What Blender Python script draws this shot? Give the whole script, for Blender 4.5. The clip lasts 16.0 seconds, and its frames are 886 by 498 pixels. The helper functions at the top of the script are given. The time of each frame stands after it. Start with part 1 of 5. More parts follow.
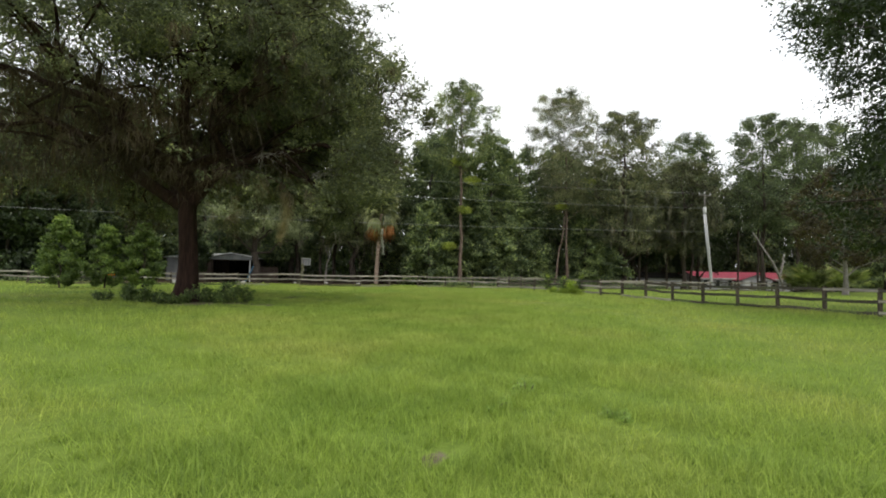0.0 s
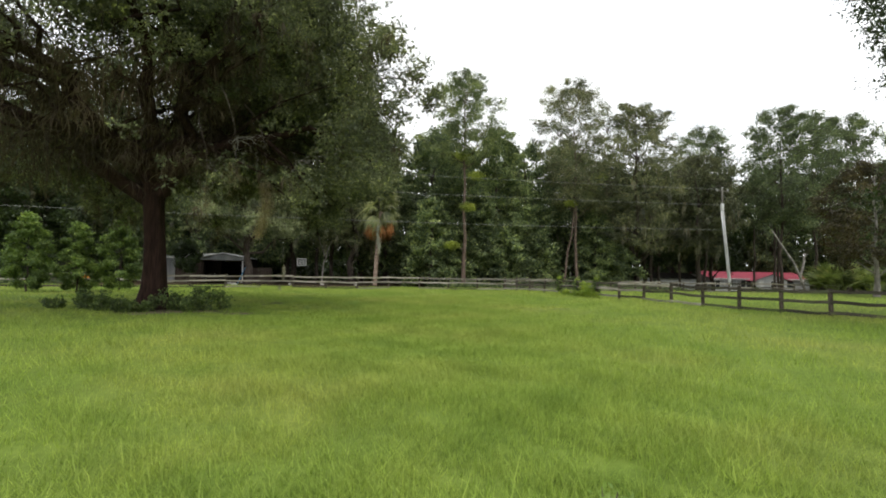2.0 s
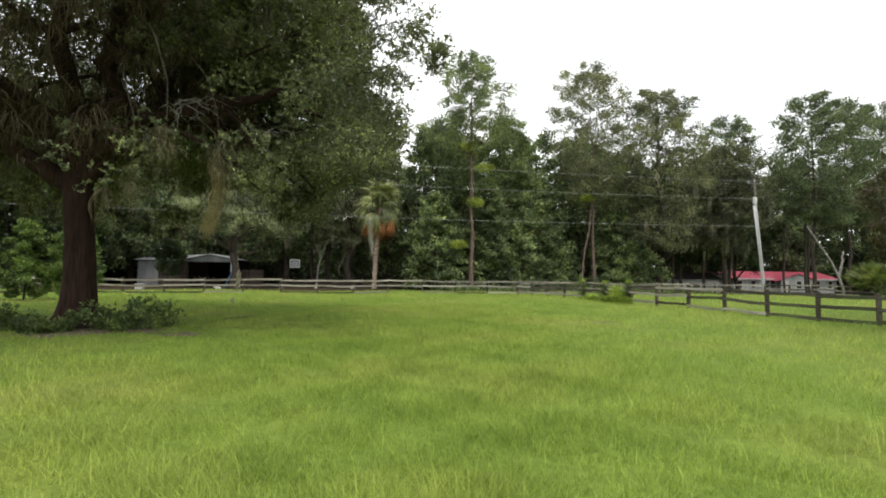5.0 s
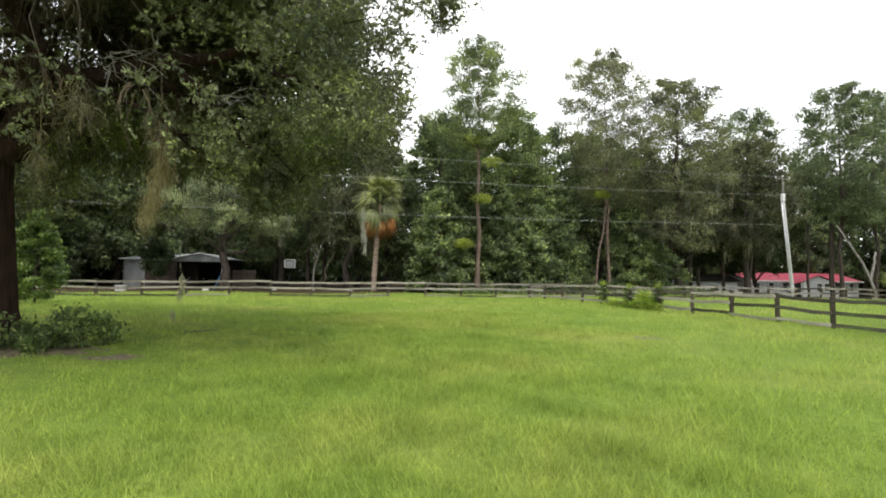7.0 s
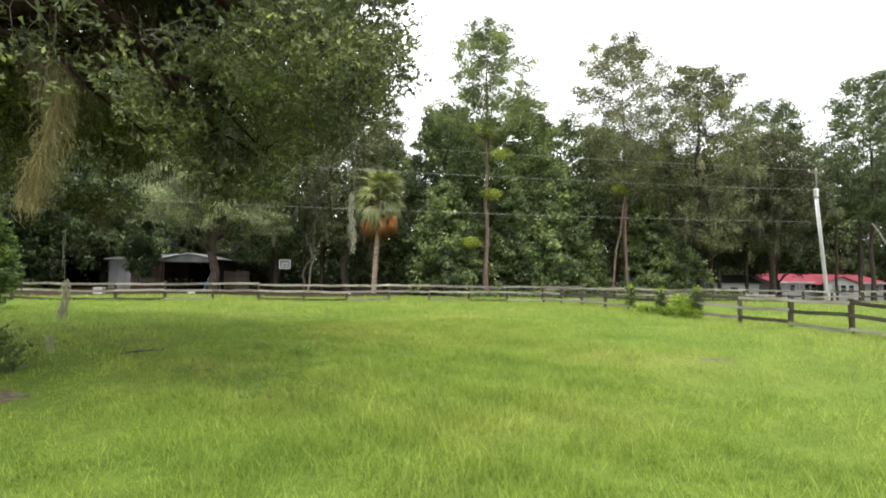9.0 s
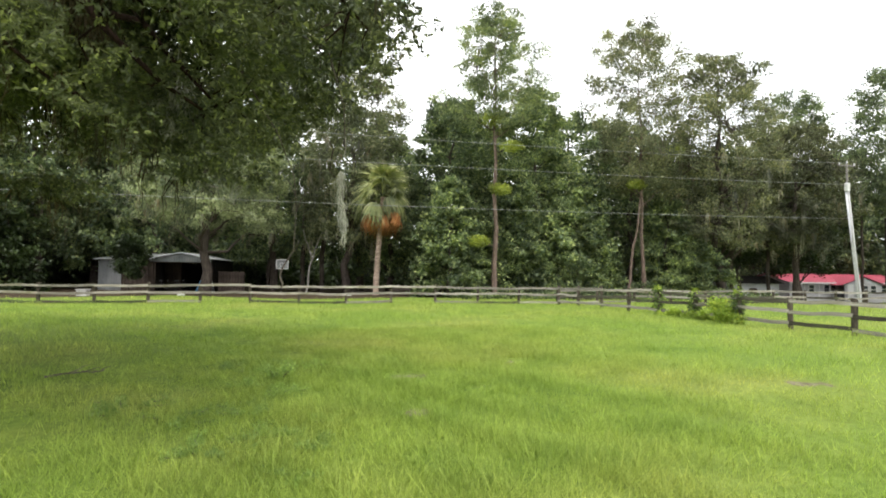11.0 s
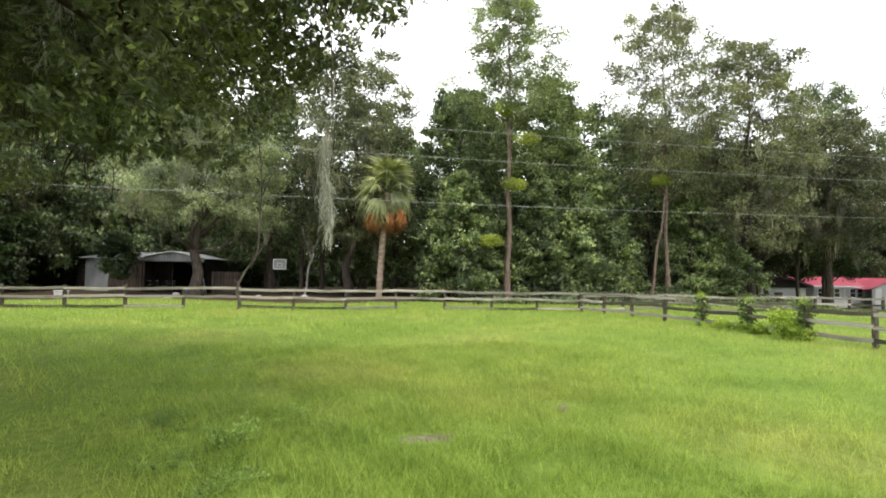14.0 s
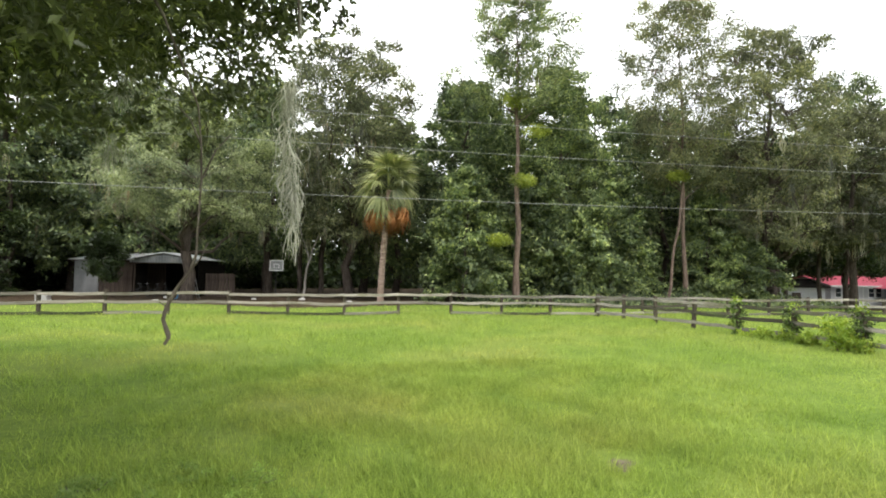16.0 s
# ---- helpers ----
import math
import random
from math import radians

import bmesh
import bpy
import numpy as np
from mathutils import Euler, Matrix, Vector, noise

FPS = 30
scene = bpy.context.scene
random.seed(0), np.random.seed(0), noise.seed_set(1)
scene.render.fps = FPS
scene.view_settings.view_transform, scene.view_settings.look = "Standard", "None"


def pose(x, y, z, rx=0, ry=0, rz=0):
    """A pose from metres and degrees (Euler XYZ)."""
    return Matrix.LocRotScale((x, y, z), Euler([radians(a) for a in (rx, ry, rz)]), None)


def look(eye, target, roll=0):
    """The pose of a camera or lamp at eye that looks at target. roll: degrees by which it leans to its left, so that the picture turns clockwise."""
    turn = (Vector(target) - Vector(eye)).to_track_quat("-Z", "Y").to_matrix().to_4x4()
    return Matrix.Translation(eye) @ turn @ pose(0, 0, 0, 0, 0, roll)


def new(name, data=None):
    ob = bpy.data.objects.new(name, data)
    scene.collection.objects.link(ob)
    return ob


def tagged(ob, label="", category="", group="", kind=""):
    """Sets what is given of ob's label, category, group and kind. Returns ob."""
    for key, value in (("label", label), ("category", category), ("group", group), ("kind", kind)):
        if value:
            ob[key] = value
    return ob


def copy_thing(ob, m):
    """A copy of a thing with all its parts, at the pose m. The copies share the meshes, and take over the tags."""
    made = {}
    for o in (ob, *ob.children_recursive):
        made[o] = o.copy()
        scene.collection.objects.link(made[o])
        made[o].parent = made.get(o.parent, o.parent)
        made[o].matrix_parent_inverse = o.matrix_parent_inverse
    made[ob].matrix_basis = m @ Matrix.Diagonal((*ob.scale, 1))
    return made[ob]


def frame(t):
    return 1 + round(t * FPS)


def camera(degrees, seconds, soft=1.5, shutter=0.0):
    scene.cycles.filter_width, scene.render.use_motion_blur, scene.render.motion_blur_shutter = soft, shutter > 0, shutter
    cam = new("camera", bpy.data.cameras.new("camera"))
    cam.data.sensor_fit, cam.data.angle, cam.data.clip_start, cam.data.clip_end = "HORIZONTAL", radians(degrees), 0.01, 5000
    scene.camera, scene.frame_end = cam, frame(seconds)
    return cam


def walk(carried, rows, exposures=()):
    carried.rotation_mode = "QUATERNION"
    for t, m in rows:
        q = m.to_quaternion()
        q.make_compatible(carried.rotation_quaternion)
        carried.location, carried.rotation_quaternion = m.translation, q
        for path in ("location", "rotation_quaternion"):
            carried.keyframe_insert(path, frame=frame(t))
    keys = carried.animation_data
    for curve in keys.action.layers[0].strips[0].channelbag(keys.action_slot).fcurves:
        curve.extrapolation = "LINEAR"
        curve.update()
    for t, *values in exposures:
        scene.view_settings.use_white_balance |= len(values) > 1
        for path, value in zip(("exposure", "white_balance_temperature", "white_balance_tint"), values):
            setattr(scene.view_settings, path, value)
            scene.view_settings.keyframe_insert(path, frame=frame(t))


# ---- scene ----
cam = camera(81.6, 16.0, 1.85)
PATH = [
    (0, (-4.887, 1.233, 1.456), (-4.463, 3.186, 1.541), 1.0),
    (0.5, (-4.744, 1.955, 1.49), (-4.321, 3.908, 1.574), 1.0),
    (1, (-4.634, 2.656, 1.509), (-4.211, 4.609, 1.593), 0.9),
    (1.5, (-4.507, 3.371, 1.52), (-4.086, 5.324, 1.605), 0.9),
    (2, (-4.401, 4.047, 1.546), (-3.982, 6.001, 1.63), 0.9),
    (2.5, (-4.324, 4.772, 1.572), (-3.906, 6.726, 1.657), 0.9),
    (3, (-4.2, 5.49, 1.592), (-3.784, 7.444, 1.676), 0.9),
    (3.5, (-4.107, 6.217, 1.599), (-3.691, 8.172, 1.684), 0.9),
    (4, (-3.966, 6.949, 1.633), (-3.552, 8.904, 1.717), 0.8),
    (6.5, (-3.346, 10.623, 1.736), (-2.946, 12.58, 1.822), 0.7),
    (7, (-3.237, 11.433, 1.771), (-2.838, 13.391, 1.855), 0.8),
    (7.5, (-3.135, 12.178, 1.777), (-2.739, 14.137, 1.863), 0.7),
    (8, (-3.017, 12.939, 1.783), (-2.626, 14.898, 1.871), 0.7),
    (8.5, (-2.897, 13.733, 1.782), (-2.509, 15.693, 1.871), 0.7),
    (9, (-2.785, 14.491, 1.806), (-2.398, 16.452, 1.892), 0.8),
    (11.5, (-2.503, 17.3, 1.784), (-2.132, 19.263, 1.872), 0.8),
    (12, (-2.485, 17.789, 1.814), (-2.116, 19.753, 1.902), 0.9),
    (12.5, (-2.454, 18.259, 1.856), (-2.086, 20.223, 1.942), 0.9),
    (13, (-2.411, 18.716, 1.871), (-2.047, 20.68, 1.959), 0.9),
    (13.5, (-2.375, 19.174, 1.91), (-2.012, 21.139, 1.997), 0.9),
    (14, (-2.347, 19.604, 1.948), (-1.987, 21.569, 2.033), 1.1),
    (14.5, (-2.303, 20.061, 1.972), (-1.945, 22.027, 2.058), 1.0),
    (15, (-2.244, 20.523, 2.012), (-1.888, 22.489, 2.095), 1.1),
    (15.5, (-2.235, 20.954, 2.064), (-1.882, 22.921, 2.144), 1.1),
    (16, (-2.17, 21.486, 2.079), (-1.819, 23.453, 2.161), 0.9),
]
walk(cam, [(t, look(eye, target, roll)) for t, eye, target, roll in PATH], [(0, -0.2), (4, 0.0), (8, 0.5), (12.5, 0.72), (16, 0.68)])

# ---- world, sun ----
SUN_AZ, SUN_EL = radians(160), radians(66)
world = bpy.data.worlds.new("overcast_sky")
scene.world = world
world.use_nodes = True
wn, wl = world.node_tree.nodes, world.node_tree.links
wn.clear()
w_out = wn.new("ShaderNodeOutputWorld")
w_mix = wn.new("ShaderNodeMixShader")
w_sky = wn.new("ShaderNodeTexSky")
w_sky.sky_type = "NISHITA"
w_sky.sun_disc = False
w_sky.sun_elevation, w_sky.sun_rotation = SUN_EL, SUN_AZ
w_b1, w_b2 = wn.new("ShaderNodeBackground"), wn.new("ShaderNodeBackground")
w_b1.inputs["Strength"].default_value = 0.15
w_b2.inputs["Color"].default_value = (0.97, 0.985, 1.0, 1)
w_b2.inputs["Strength"].default_value = 1.7
w_co = wn.new("ShaderNodeTexCoord")
w_map = wn.new("ShaderNodeMapping")
w_map.inputs["Scale"].default_value = (1.0, 1.0, 2.6)
w_no = wn.new("ShaderNodeTexNoise")
w_no.inputs["Scale"].default_value = 2.2
w_no.inputs["Detail"].default_value = 5.0
w_ra = wn.new("ShaderNodeValToRGB")
w_ra.color_ramp.elements[0].position, w_ra.color_ramp.elements[1].position = 0.27, 0.42
w_ra.color_ramp.elements[0].color = (0.8, 0.8, 0.8, 1)
wl.new(w_co.outputs["Generated"], w_map.inputs["Vector"])
wl.new(w_map.outputs["Vector"], w_no.inputs["Vector"])
wl.new(w_no.outputs["Fac"], w_ra.inputs["Fac"])
wl.new(w_sky.outputs["Color"], w_b1.inputs["Color"])
wl.new(w_ra.outputs["Color"], w_mix.inputs["Fac"])
wl.new(w_b1.outputs["Background"], w_mix.inputs[1])
wl.new(w_b2.outputs["Background"], w_mix.inputs[2])
wl.new(w_mix.outputs["Shader"], w_out.inputs["Surface"])

sun_data = bpy.data.lights.new("sun", "SUN")
sun_data.energy, sun_data.angle, sun_data.color = 1.6, radians(14), (1.0, 0.95, 0.86)
sun_dir = Vector((math.sin(SUN_AZ) * math.cos(SUN_EL), math.cos(SUN_AZ) * math.cos(SUN_EL), math.sin(SUN_EL)))
sun = new("sun", sun_data)
sun.matrix_world = look(sun_dir * 200, (0, 0, 0))


# ---- materials ----
def mat_base(name):
    m = bpy.data.materials.new(name)
    m.use_nodes = True
    n, l = m.node_tree.nodes, m.node_tree.links
    n.clear()
    return m, n, l, n.new("ShaderNodeOutputMaterial")


def ramp(n, stops):
    r = n.new("ShaderNodeValToRGB")
    e = r.color_ramp.elements
    while len(e) < len(stops):
        e.new(0.5)
    for el, (p, c) in zip(e, stops):
        el.position, el.color = p, (*c, 1)
    return r


def noise_tex(n, l, scale, detail=4.0, stretch=(1, 1, 1), coord="Object"):
    if coord == "World":
        src = n.new("ShaderNodeNewGeometry").outputs["Position"]
    else:
        src = n.new("ShaderNodeTexCoord").outputs[coord]
    mp = n.new("ShaderNodeMapping")
    mp.inputs["Scale"].default_value = stretch
    l.new(src, mp.inputs["Vector"])
    t = n.new("ShaderNodeTexNoise")
    t.inputs["Scale"].default_value, t.inputs["Detail"].default_value = scale, detail
    l.new(mp.outputs["Vector"], t.inputs["Vector"])
    return t.outputs["Fac"]


def mixcol(n, l, fac, a, b, mode="MIX"):
    m = n.new("ShaderNodeMix")
    m.data_type, m.blend_type = "RGBA", mode
    for sock, v in ((m.inputs[0], fac), (m.inputs[6], a), (m.inputs[7], b)):
        if isinstance(v, (int, float)):
            sock.default_value = v
        elif isinstance(v, tuple):
            sock.default_value = (*v, 1)
        else:
            l.new(v, sock)
    return m.outputs[2]


def surface(name, dark, light, scale=6.0, rough=0.8, stretch=(1, 1, 1), bump=0.3, fine=40.0, metal=0.0, stain=None, piece=0.0):
    """A solid surface: two tones by coarse noise, fine grain and relief, an optional stain tone, and a tone a piece."""
    m, n, l, out = mat_base(name)
    p = n.new("ShaderNodeBsdfPrincipled")
    a = noise_tex(n, l, scale, 5, stretch)
    b = noise_tex(n, l, fine, 3, stretch)
    r = ramp(n, [(0.3, dark), (0.7, light)])
    l.new(a, r.inputs["Fac"])
    col = mixcol(n, l, b, mixcol(n, l, 0.35, r.outputs["Color"], (0, 0, 0)), r.outputs["Color"])
    if stain:
        s = ramp(n, [(0.52, (0, 0, 0)), (0.68, (1, 1, 1))])
        l.new(noise_tex(n, l, scale * 0.35, 4, (1, 1, 1), "World"), s.inputs["Fac"])
        col = mixcol(n, l, s.outputs["Color"], col, stain)
    if piece:
        oi = n.new("ShaderNodeObjectInfo")
        hs = n.new("ShaderNodeHueSaturation")
        mr = n.new("ShaderNodeMapRange")
        mr.inputs["To Min"].default_value, mr.inputs["To Max"].default_value = 1 - piece, 1 + piece
        l.new(oi.outputs["Random"], mr.inputs["Value"])
        l.new(mr.outputs["Result"], hs.inputs["Value"])
        l.new(col, hs.inputs["Color"])
        col = hs.outputs["Color"]
    l.new(col, p.inputs["Base Color"])
    p.inputs["Roughness"].default_value, p.inputs["Metallic"].default_value = rough, metal
    if rough > 0.85:
        p.inputs["Specular IOR Level"].default_value = 0.15
    if bump:
        bm_ = n.new("ShaderNodeBump")
        bm_.inputs["Strength"].default_value, bm_.inputs["Distance"].default_value = bump, 0.03
        l.new(a if scale > fine else b, bm_.inputs["Height"])
        l.new(bm_.outputs["Normal"], p.inputs["Normal"])
    l.new(p.outputs["BSDF"], out.inputs["Surface"])
    return m


def leafy(name, dark, light, odd=None, odd_share=0.05, glow=0.35, rough=0.5, patch=0.5, tint=(1.25, 1.3, 0.7)):
    """Leaves: a tone a leaf, a slow drift over the crown, light through the blade."""
    m, n, l, out = mat_base(name)
    g = n.new("ShaderNodeNewGeometry")
    stops = [(0.0, dark), (1.0 - odd_share - 0.02, light)]
    if odd:
        stops.append((1.0 - odd_share, odd))
    r = ramp(n, stops)
    l.new(g.outputs["Random Per Island"], r.inputs["Fac"])
    s = ramp(n, [(0.36, (0.5, 0.52, 0.52)), (0.64, (1.4, 1.35, 1.15))])
    l.new(noise_tex(n, l, patch, 3, (1, 1, 1), "World"), s.inputs["Fac"])
    col = mixcol(n, l, 1.0, r.outputs["Color"], s.outputs["Color"], "MULTIPLY")
    p = n.new("ShaderNodeBsdfPrincipled")
    p.inputs["Roughness"].default_value = rough
    p.inputs["Specular IOR Level"].default_value = 0.3
    l.new(col, p.inputs["Base Color"])
    t = n.new("ShaderNodeBsdfTranslucent")
    l.new(mixcol(n, l, 1.0, col, tint, "MULTIPLY"), t.inputs["Color"])
    mx = n.new("ShaderNodeMixShader")
    mx.inputs["Fac"].default_value = glow
    l.new(p.outputs["BSDF"], mx.inputs[1])
    l.new(t.outputs["BSDF"], mx.inputs[2])
    l.new(mx.outputs["Shader"], out.inputs["Surface"])
    return m


def field_tones(n, l):
    """Meadow colour by place: lush green, yellowing and darker patches; the ground and the blades share it."""
    a = ramp(n, [(0.32, (0.182, 0.262, 0.056)), (0.48, (0.214, 0.288, 0.067)), (0.6, (0.246, 0.3, 0.079)), (0.72, (0.28, 0.308, 0.097))])
    l.new(noise_tex(n, l, 0.23, 4, (1, 1, 1), "World"), a.inputs["Fac"])
    b = ramp(n, [(0.34, (0.82, 0.86, 0.78)), (0.64, (1.1, 1.07, 1.02))])
    l.new(noise_tex(n, l, 1.1, 4, (1, 1, 1), "World"), b.inputs["Fac"])
    return mixcol(n, l, 1.0, a.outputs["Color"], b.outputs["Color"], "MULTIPLY")


def grass_material():
    m, n, l, out = mat_base("grass_blades")
    g = n.new("ShaderNodeNewGeometry")
    r = ramp(n, [(0.0, (0.92, 0.95, 0.84)), (0.8, (1.6, 1.57, 1.32)), (0.93, (1.78, 1.66, 1.52))])
    l.new(g.outputs["Random Per Island"], r.inputs["Fac"])
    col = mixcol(n, l, 1.0, field_tones(n, l), r.outputs["Color"], "MULTIPLY")
    d = n.new("ShaderNodeBsdfPrincipled")
    d.inputs["Roughness"].default_value = 0.6
    d.inputs["Specular IOR Level"].default_value = 0.2
    t = n.new("ShaderNodeBsdfTranslucent")
    l.new(col, d.inputs["Base Color"])
    l.new(col, t.inputs["Color"])
    mx = n.new("ShaderNodeMixShader")
    mx.inputs["Fac"].default_value = 0.5
    l.new(d.outputs["BSDF"], mx.inputs[1])
    l.new(t.outputs["BSDF"], mx.inputs[2])
    l.new(mx.outputs["Shader"], out.inputs["Surface"])
    return m


def ground_material():
    m, n, l, out = mat_base("meadow_ground")
    p = n.new("ShaderNodeBsdfPrincipled")
    p.inputs["Roughness"].default_value = 0.95
    p.inputs["Specular IOR Level"].default_value = 0.1
    green = mixcol(n, l, 1.0, field_tones(n, l), (0.68, 0.7, 0.6), "MULTIPLY")
    streak = ramp(n, [(0.35, (0.7, 0.75, 0.62)), (0.65, (1.05, 1.05, 1.0))])
    l.new(noise_tex(n, l, 9.0, 5, (1, 1, 1), "World"), streak.inputs["Fac"])
    green = mixcol(n, l, 1.0, green, streak.outputs["Color"], "MULTIPLY")
    soil = ramp(n, [(0.3, (0.07, 0.056, 0.038)), (0.7, (0.2, 0.172, 0.118))])
    l.new(noise_tex(n, l, 7.0, 6, (1, 1, 1), "World"), soil.inputs["Fac"])
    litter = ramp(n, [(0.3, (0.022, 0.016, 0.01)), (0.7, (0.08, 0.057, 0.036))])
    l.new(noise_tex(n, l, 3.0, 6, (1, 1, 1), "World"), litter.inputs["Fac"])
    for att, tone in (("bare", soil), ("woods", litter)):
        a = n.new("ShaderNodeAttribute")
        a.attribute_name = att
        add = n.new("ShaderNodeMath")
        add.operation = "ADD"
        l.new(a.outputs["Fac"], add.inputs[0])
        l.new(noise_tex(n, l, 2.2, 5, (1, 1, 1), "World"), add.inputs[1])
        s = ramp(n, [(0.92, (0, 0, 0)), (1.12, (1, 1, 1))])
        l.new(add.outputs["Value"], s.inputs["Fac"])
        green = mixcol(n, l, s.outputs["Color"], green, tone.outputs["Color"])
    l.new(green, p.inputs["Base Color"])
    b = n.new("ShaderNodeBump")
    b.inputs["Strength"].default_value, b.inputs["Distance"].default_value = 0.6, 0.05
    l.new(noise_tex(n, l, 12.0, 6, (1, 1, 1), "World"), b.inputs["Height"])
    l.new(b.outputs["Normal"], p.inputs["Normal"])
    l.new(p.outputs["BSDF"], out.inputs["Surface"])
    return m


M_GRASS, M_GROUND = grass_material(), ground_material()
M_OAK = leafy("live_oak_leaves", (0.072, 0.088, 0.054), (0.185, 0.215, 0.118), (0.34, 0.39, 0.17), 0.08, 0.36, 0.4, 0.6, (1.15, 1.15, 0.75))
M_HARD = leafy("hardwood_leaves", (0.055, 0.085, 0.05), (0.22, 0.28, 0.14), (0.35, 0.41, 0.18), 0.14, 0.38, 0.5, 0.5, (1.2, 1.25, 0.8))
M_OLIVE = leafy("olive_leaves", (0.078, 0.09, 0.058), (0.22, 0.24, 0.135), (0.3, 0.32, 0.17), 0.1, 0.35, 0.5, 0.5, (1.15, 1.15, 0.8))
M_PINE = leafy("grey_green_pine_needles", (0.055, 0.076, 0.048), (0.16, 0.2, 0.112), (0.24, 0.28, 0.14), 0.1, 0.38, 0.5, 0.5, (1.15, 1.25, 0.8))
M_DEEPGREEN = leafy("deep_green_leaves", (0.045, 0.07, 0.044), (0.175, 0.225, 0.118), (0.27, 0.32, 0.15), 0.1, 0.35, 0.5, 0.5, (1.15, 1.25, 0.8))
# olive leaves with the surrounding shade put into a darker colour
M_SHADEOAK = leafy("shade_toned_olive_leaves", (0.05, 0.058, 0.04), (0.14, 0.155, 0.09), (0.2, 0.21, 0.12), 0.1, 0.33, 0.5, 0.5, (1.15, 1.15, 0.8))
M_FEATHER = leafy("feathery_oak_leaves", (0.06, 0.075, 0.048), (0.19, 0.21, 0.12), (0.26, 0.28, 0.16), 0.1, 0.36, 0.5, 0.5, (1.15, 1.15, 0.8))
M_TUFT = leafy("bright_needle_tufts", (0.2, 0.25, 0.06), (0.42, 0.47, 0.12), None, 0.0, 0.45)
M_WEED = leafy("weed_leaves", (0.16, 0.25, 0.08), (0.3, 0.41, 0.14), None, 0.0, 0.5)
# dark magnolia and young oak leaves; elsewhere the colour stands for woodland shade
M_DARKLEAF = leafy("dark_and_shade_toned_leaves", (0.018, 0.032, 0.014), (0.05, 0.075, 0.026), None, 0.0, 0.25, 0.4)
M_PALELEAF = leafy("willowy_oak_leaves", (0.138, 0.172, 0.105), (0.31, 0.35, 0.208), (0.38, 0.41, 0.255), 0.08, 0.38, 0.5, 0.5, (1.1, 1.15, 0.9))
M_NEEDLE = leafy("cypress_needles", (0.085, 0.115, 0.065), (0.24, 0.29, 0.15), (0.34, 0.39, 0.16), 0.12, 0.4, 0.5, 0.5, (1.2, 1.25, 0.8))
M_BROWNLEAF = leafy("bronze_leaves", (0.035, 0.03, 0.018), (0.085, 0.07, 0.035), (0.12, 0.12, 0.04), 0.06, 0.25)
M_SAPLING = leafy("sapling_leaves", (0.072, 0.12, 0.04), (0.18, 0.26, 0.08), (0.27, 0.35, 0.11), 0.1, 0.38)
M_SHRUB = leafy("shrub_leaves", (0.04, 0.066, 0.028), (0.12, 0.175, 0.06), (0.22, 0.28, 0.1), 0.08, 0.34)
M_VINE = leafy("vine_leaves", (0.15, 0.23, 0.04), (0.32, 0.42, 0.085), (0.42, 0.47, 0.11), 0.1, 0.48)
M_MOSS = leafy("spanish_moss", (0.17, 0.175, 0.135), (0.34, 0.34, 0.28), (0.26, 0.22, 0.15), 0.15, 0.4, 0.9, 0.5, (1, 1, 0.9))
M_MOSSPALE = leafy("pale_moss", (0.34, 0.345, 0.32), (0.56, 0.56, 0.53), None, 0.0, 0.4, 0.9, 0.5, (1, 1, 0.95))
M_MOSSTAN = leafy("tan_moss", (0.15, 0.13, 0.085), (0.32, 0.28, 0.19), None, 0.0, 0.4, 0.9)
# moss brown deepened in colour for the shade inside the oak's crown
M_MOSSDARK = leafy("shade_toned_moss", (0.045, 0.035, 0.026), (0.105, 0.085, 0.062), None, 0.0, 0.35, 0.9)
M_FROND = leafy("palm_fronds", (0.14, 0.17, 0.085), (0.36, 0.385, 0.21), (0.45, 0.44, 0.27), 0.1, 0.35, 0.45)
M_BLOOM = leafy("orange_petals", (0.5, 0.14, 0.02), (0.75, 0.28, 0.04), None, 0.0, 0.4)
M_PALMETTO = leafy("palmetto_fronds", (0.1, 0.135, 0.055), (0.25, 0.3, 0.125), (0.33, 0.33, 0.17), 0.1, 0.38, 0.45)
M_FROND_DEAD = leafy("dry_palm_fronds", (0.28, 0.12, 0.05), (0.55, 0.27, 0.12), None, 0.0, 0.3, 0.8)
M_OAKBARK = surface("oak_bark", (0.015, 0.008, 0.006), (0.048, 0.027, 0.02), 5.0, 0.92, (3.2, 3.2, 0.35), 1.0, 16.0)
M_BARK = surface("grey_bark", (0.04, 0.031, 0.026), (0.125, 0.1, 0.085), 4.0, 0.92, (3, 3, 0.5), 0.9, 18.0)
M_PINEBARK = surface("red_bark", (0.1, 0.07, 0.058), (0.26, 0.19, 0.155), 4.0, 0.92, (3, 3, 0.6), 0.9, 18.0)
M_PALMBARK = surface("palm_trunk_bark", (0.24, 0.17, 0.13), (0.48, 0.37, 0.3), 3.0, 0.9, (1, 1, 3.5), 0.9, 12.0)
M_DEADWOOD = surface("bleached_dead_wood", (0.16, 0.145, 0.13), (0.42, 0.39, 0.36), 4.0, 0.9, (2, 2, 0.5), 0.7, 18.0)
M_TWIG = surface("twig_bark", (0.08, 0.065, 0.05), (0.2, 0.17, 0.14), 6.0, 0.9, (1, 1, 1), 0.4, 25.0)
M_RAIL = surface("weathered_fence_board", (0.13, 0.115, 0.092), (0.48, 0.445, 0.39), 2.2, 0.92, (0.6, 5, 5), 0.7, 22.0, 0.0, (0.16, 0.15, 0.1), 0.32)
M_RAILDARK = surface("dark_fence_board", (0.03, 0.026, 0.02), (0.115, 0.105, 0.082), 2.2, 0.92, (0.6, 5, 5), 0.7, 22.0, 0.0, (0.09, 0.11, 0.05), 0.3)
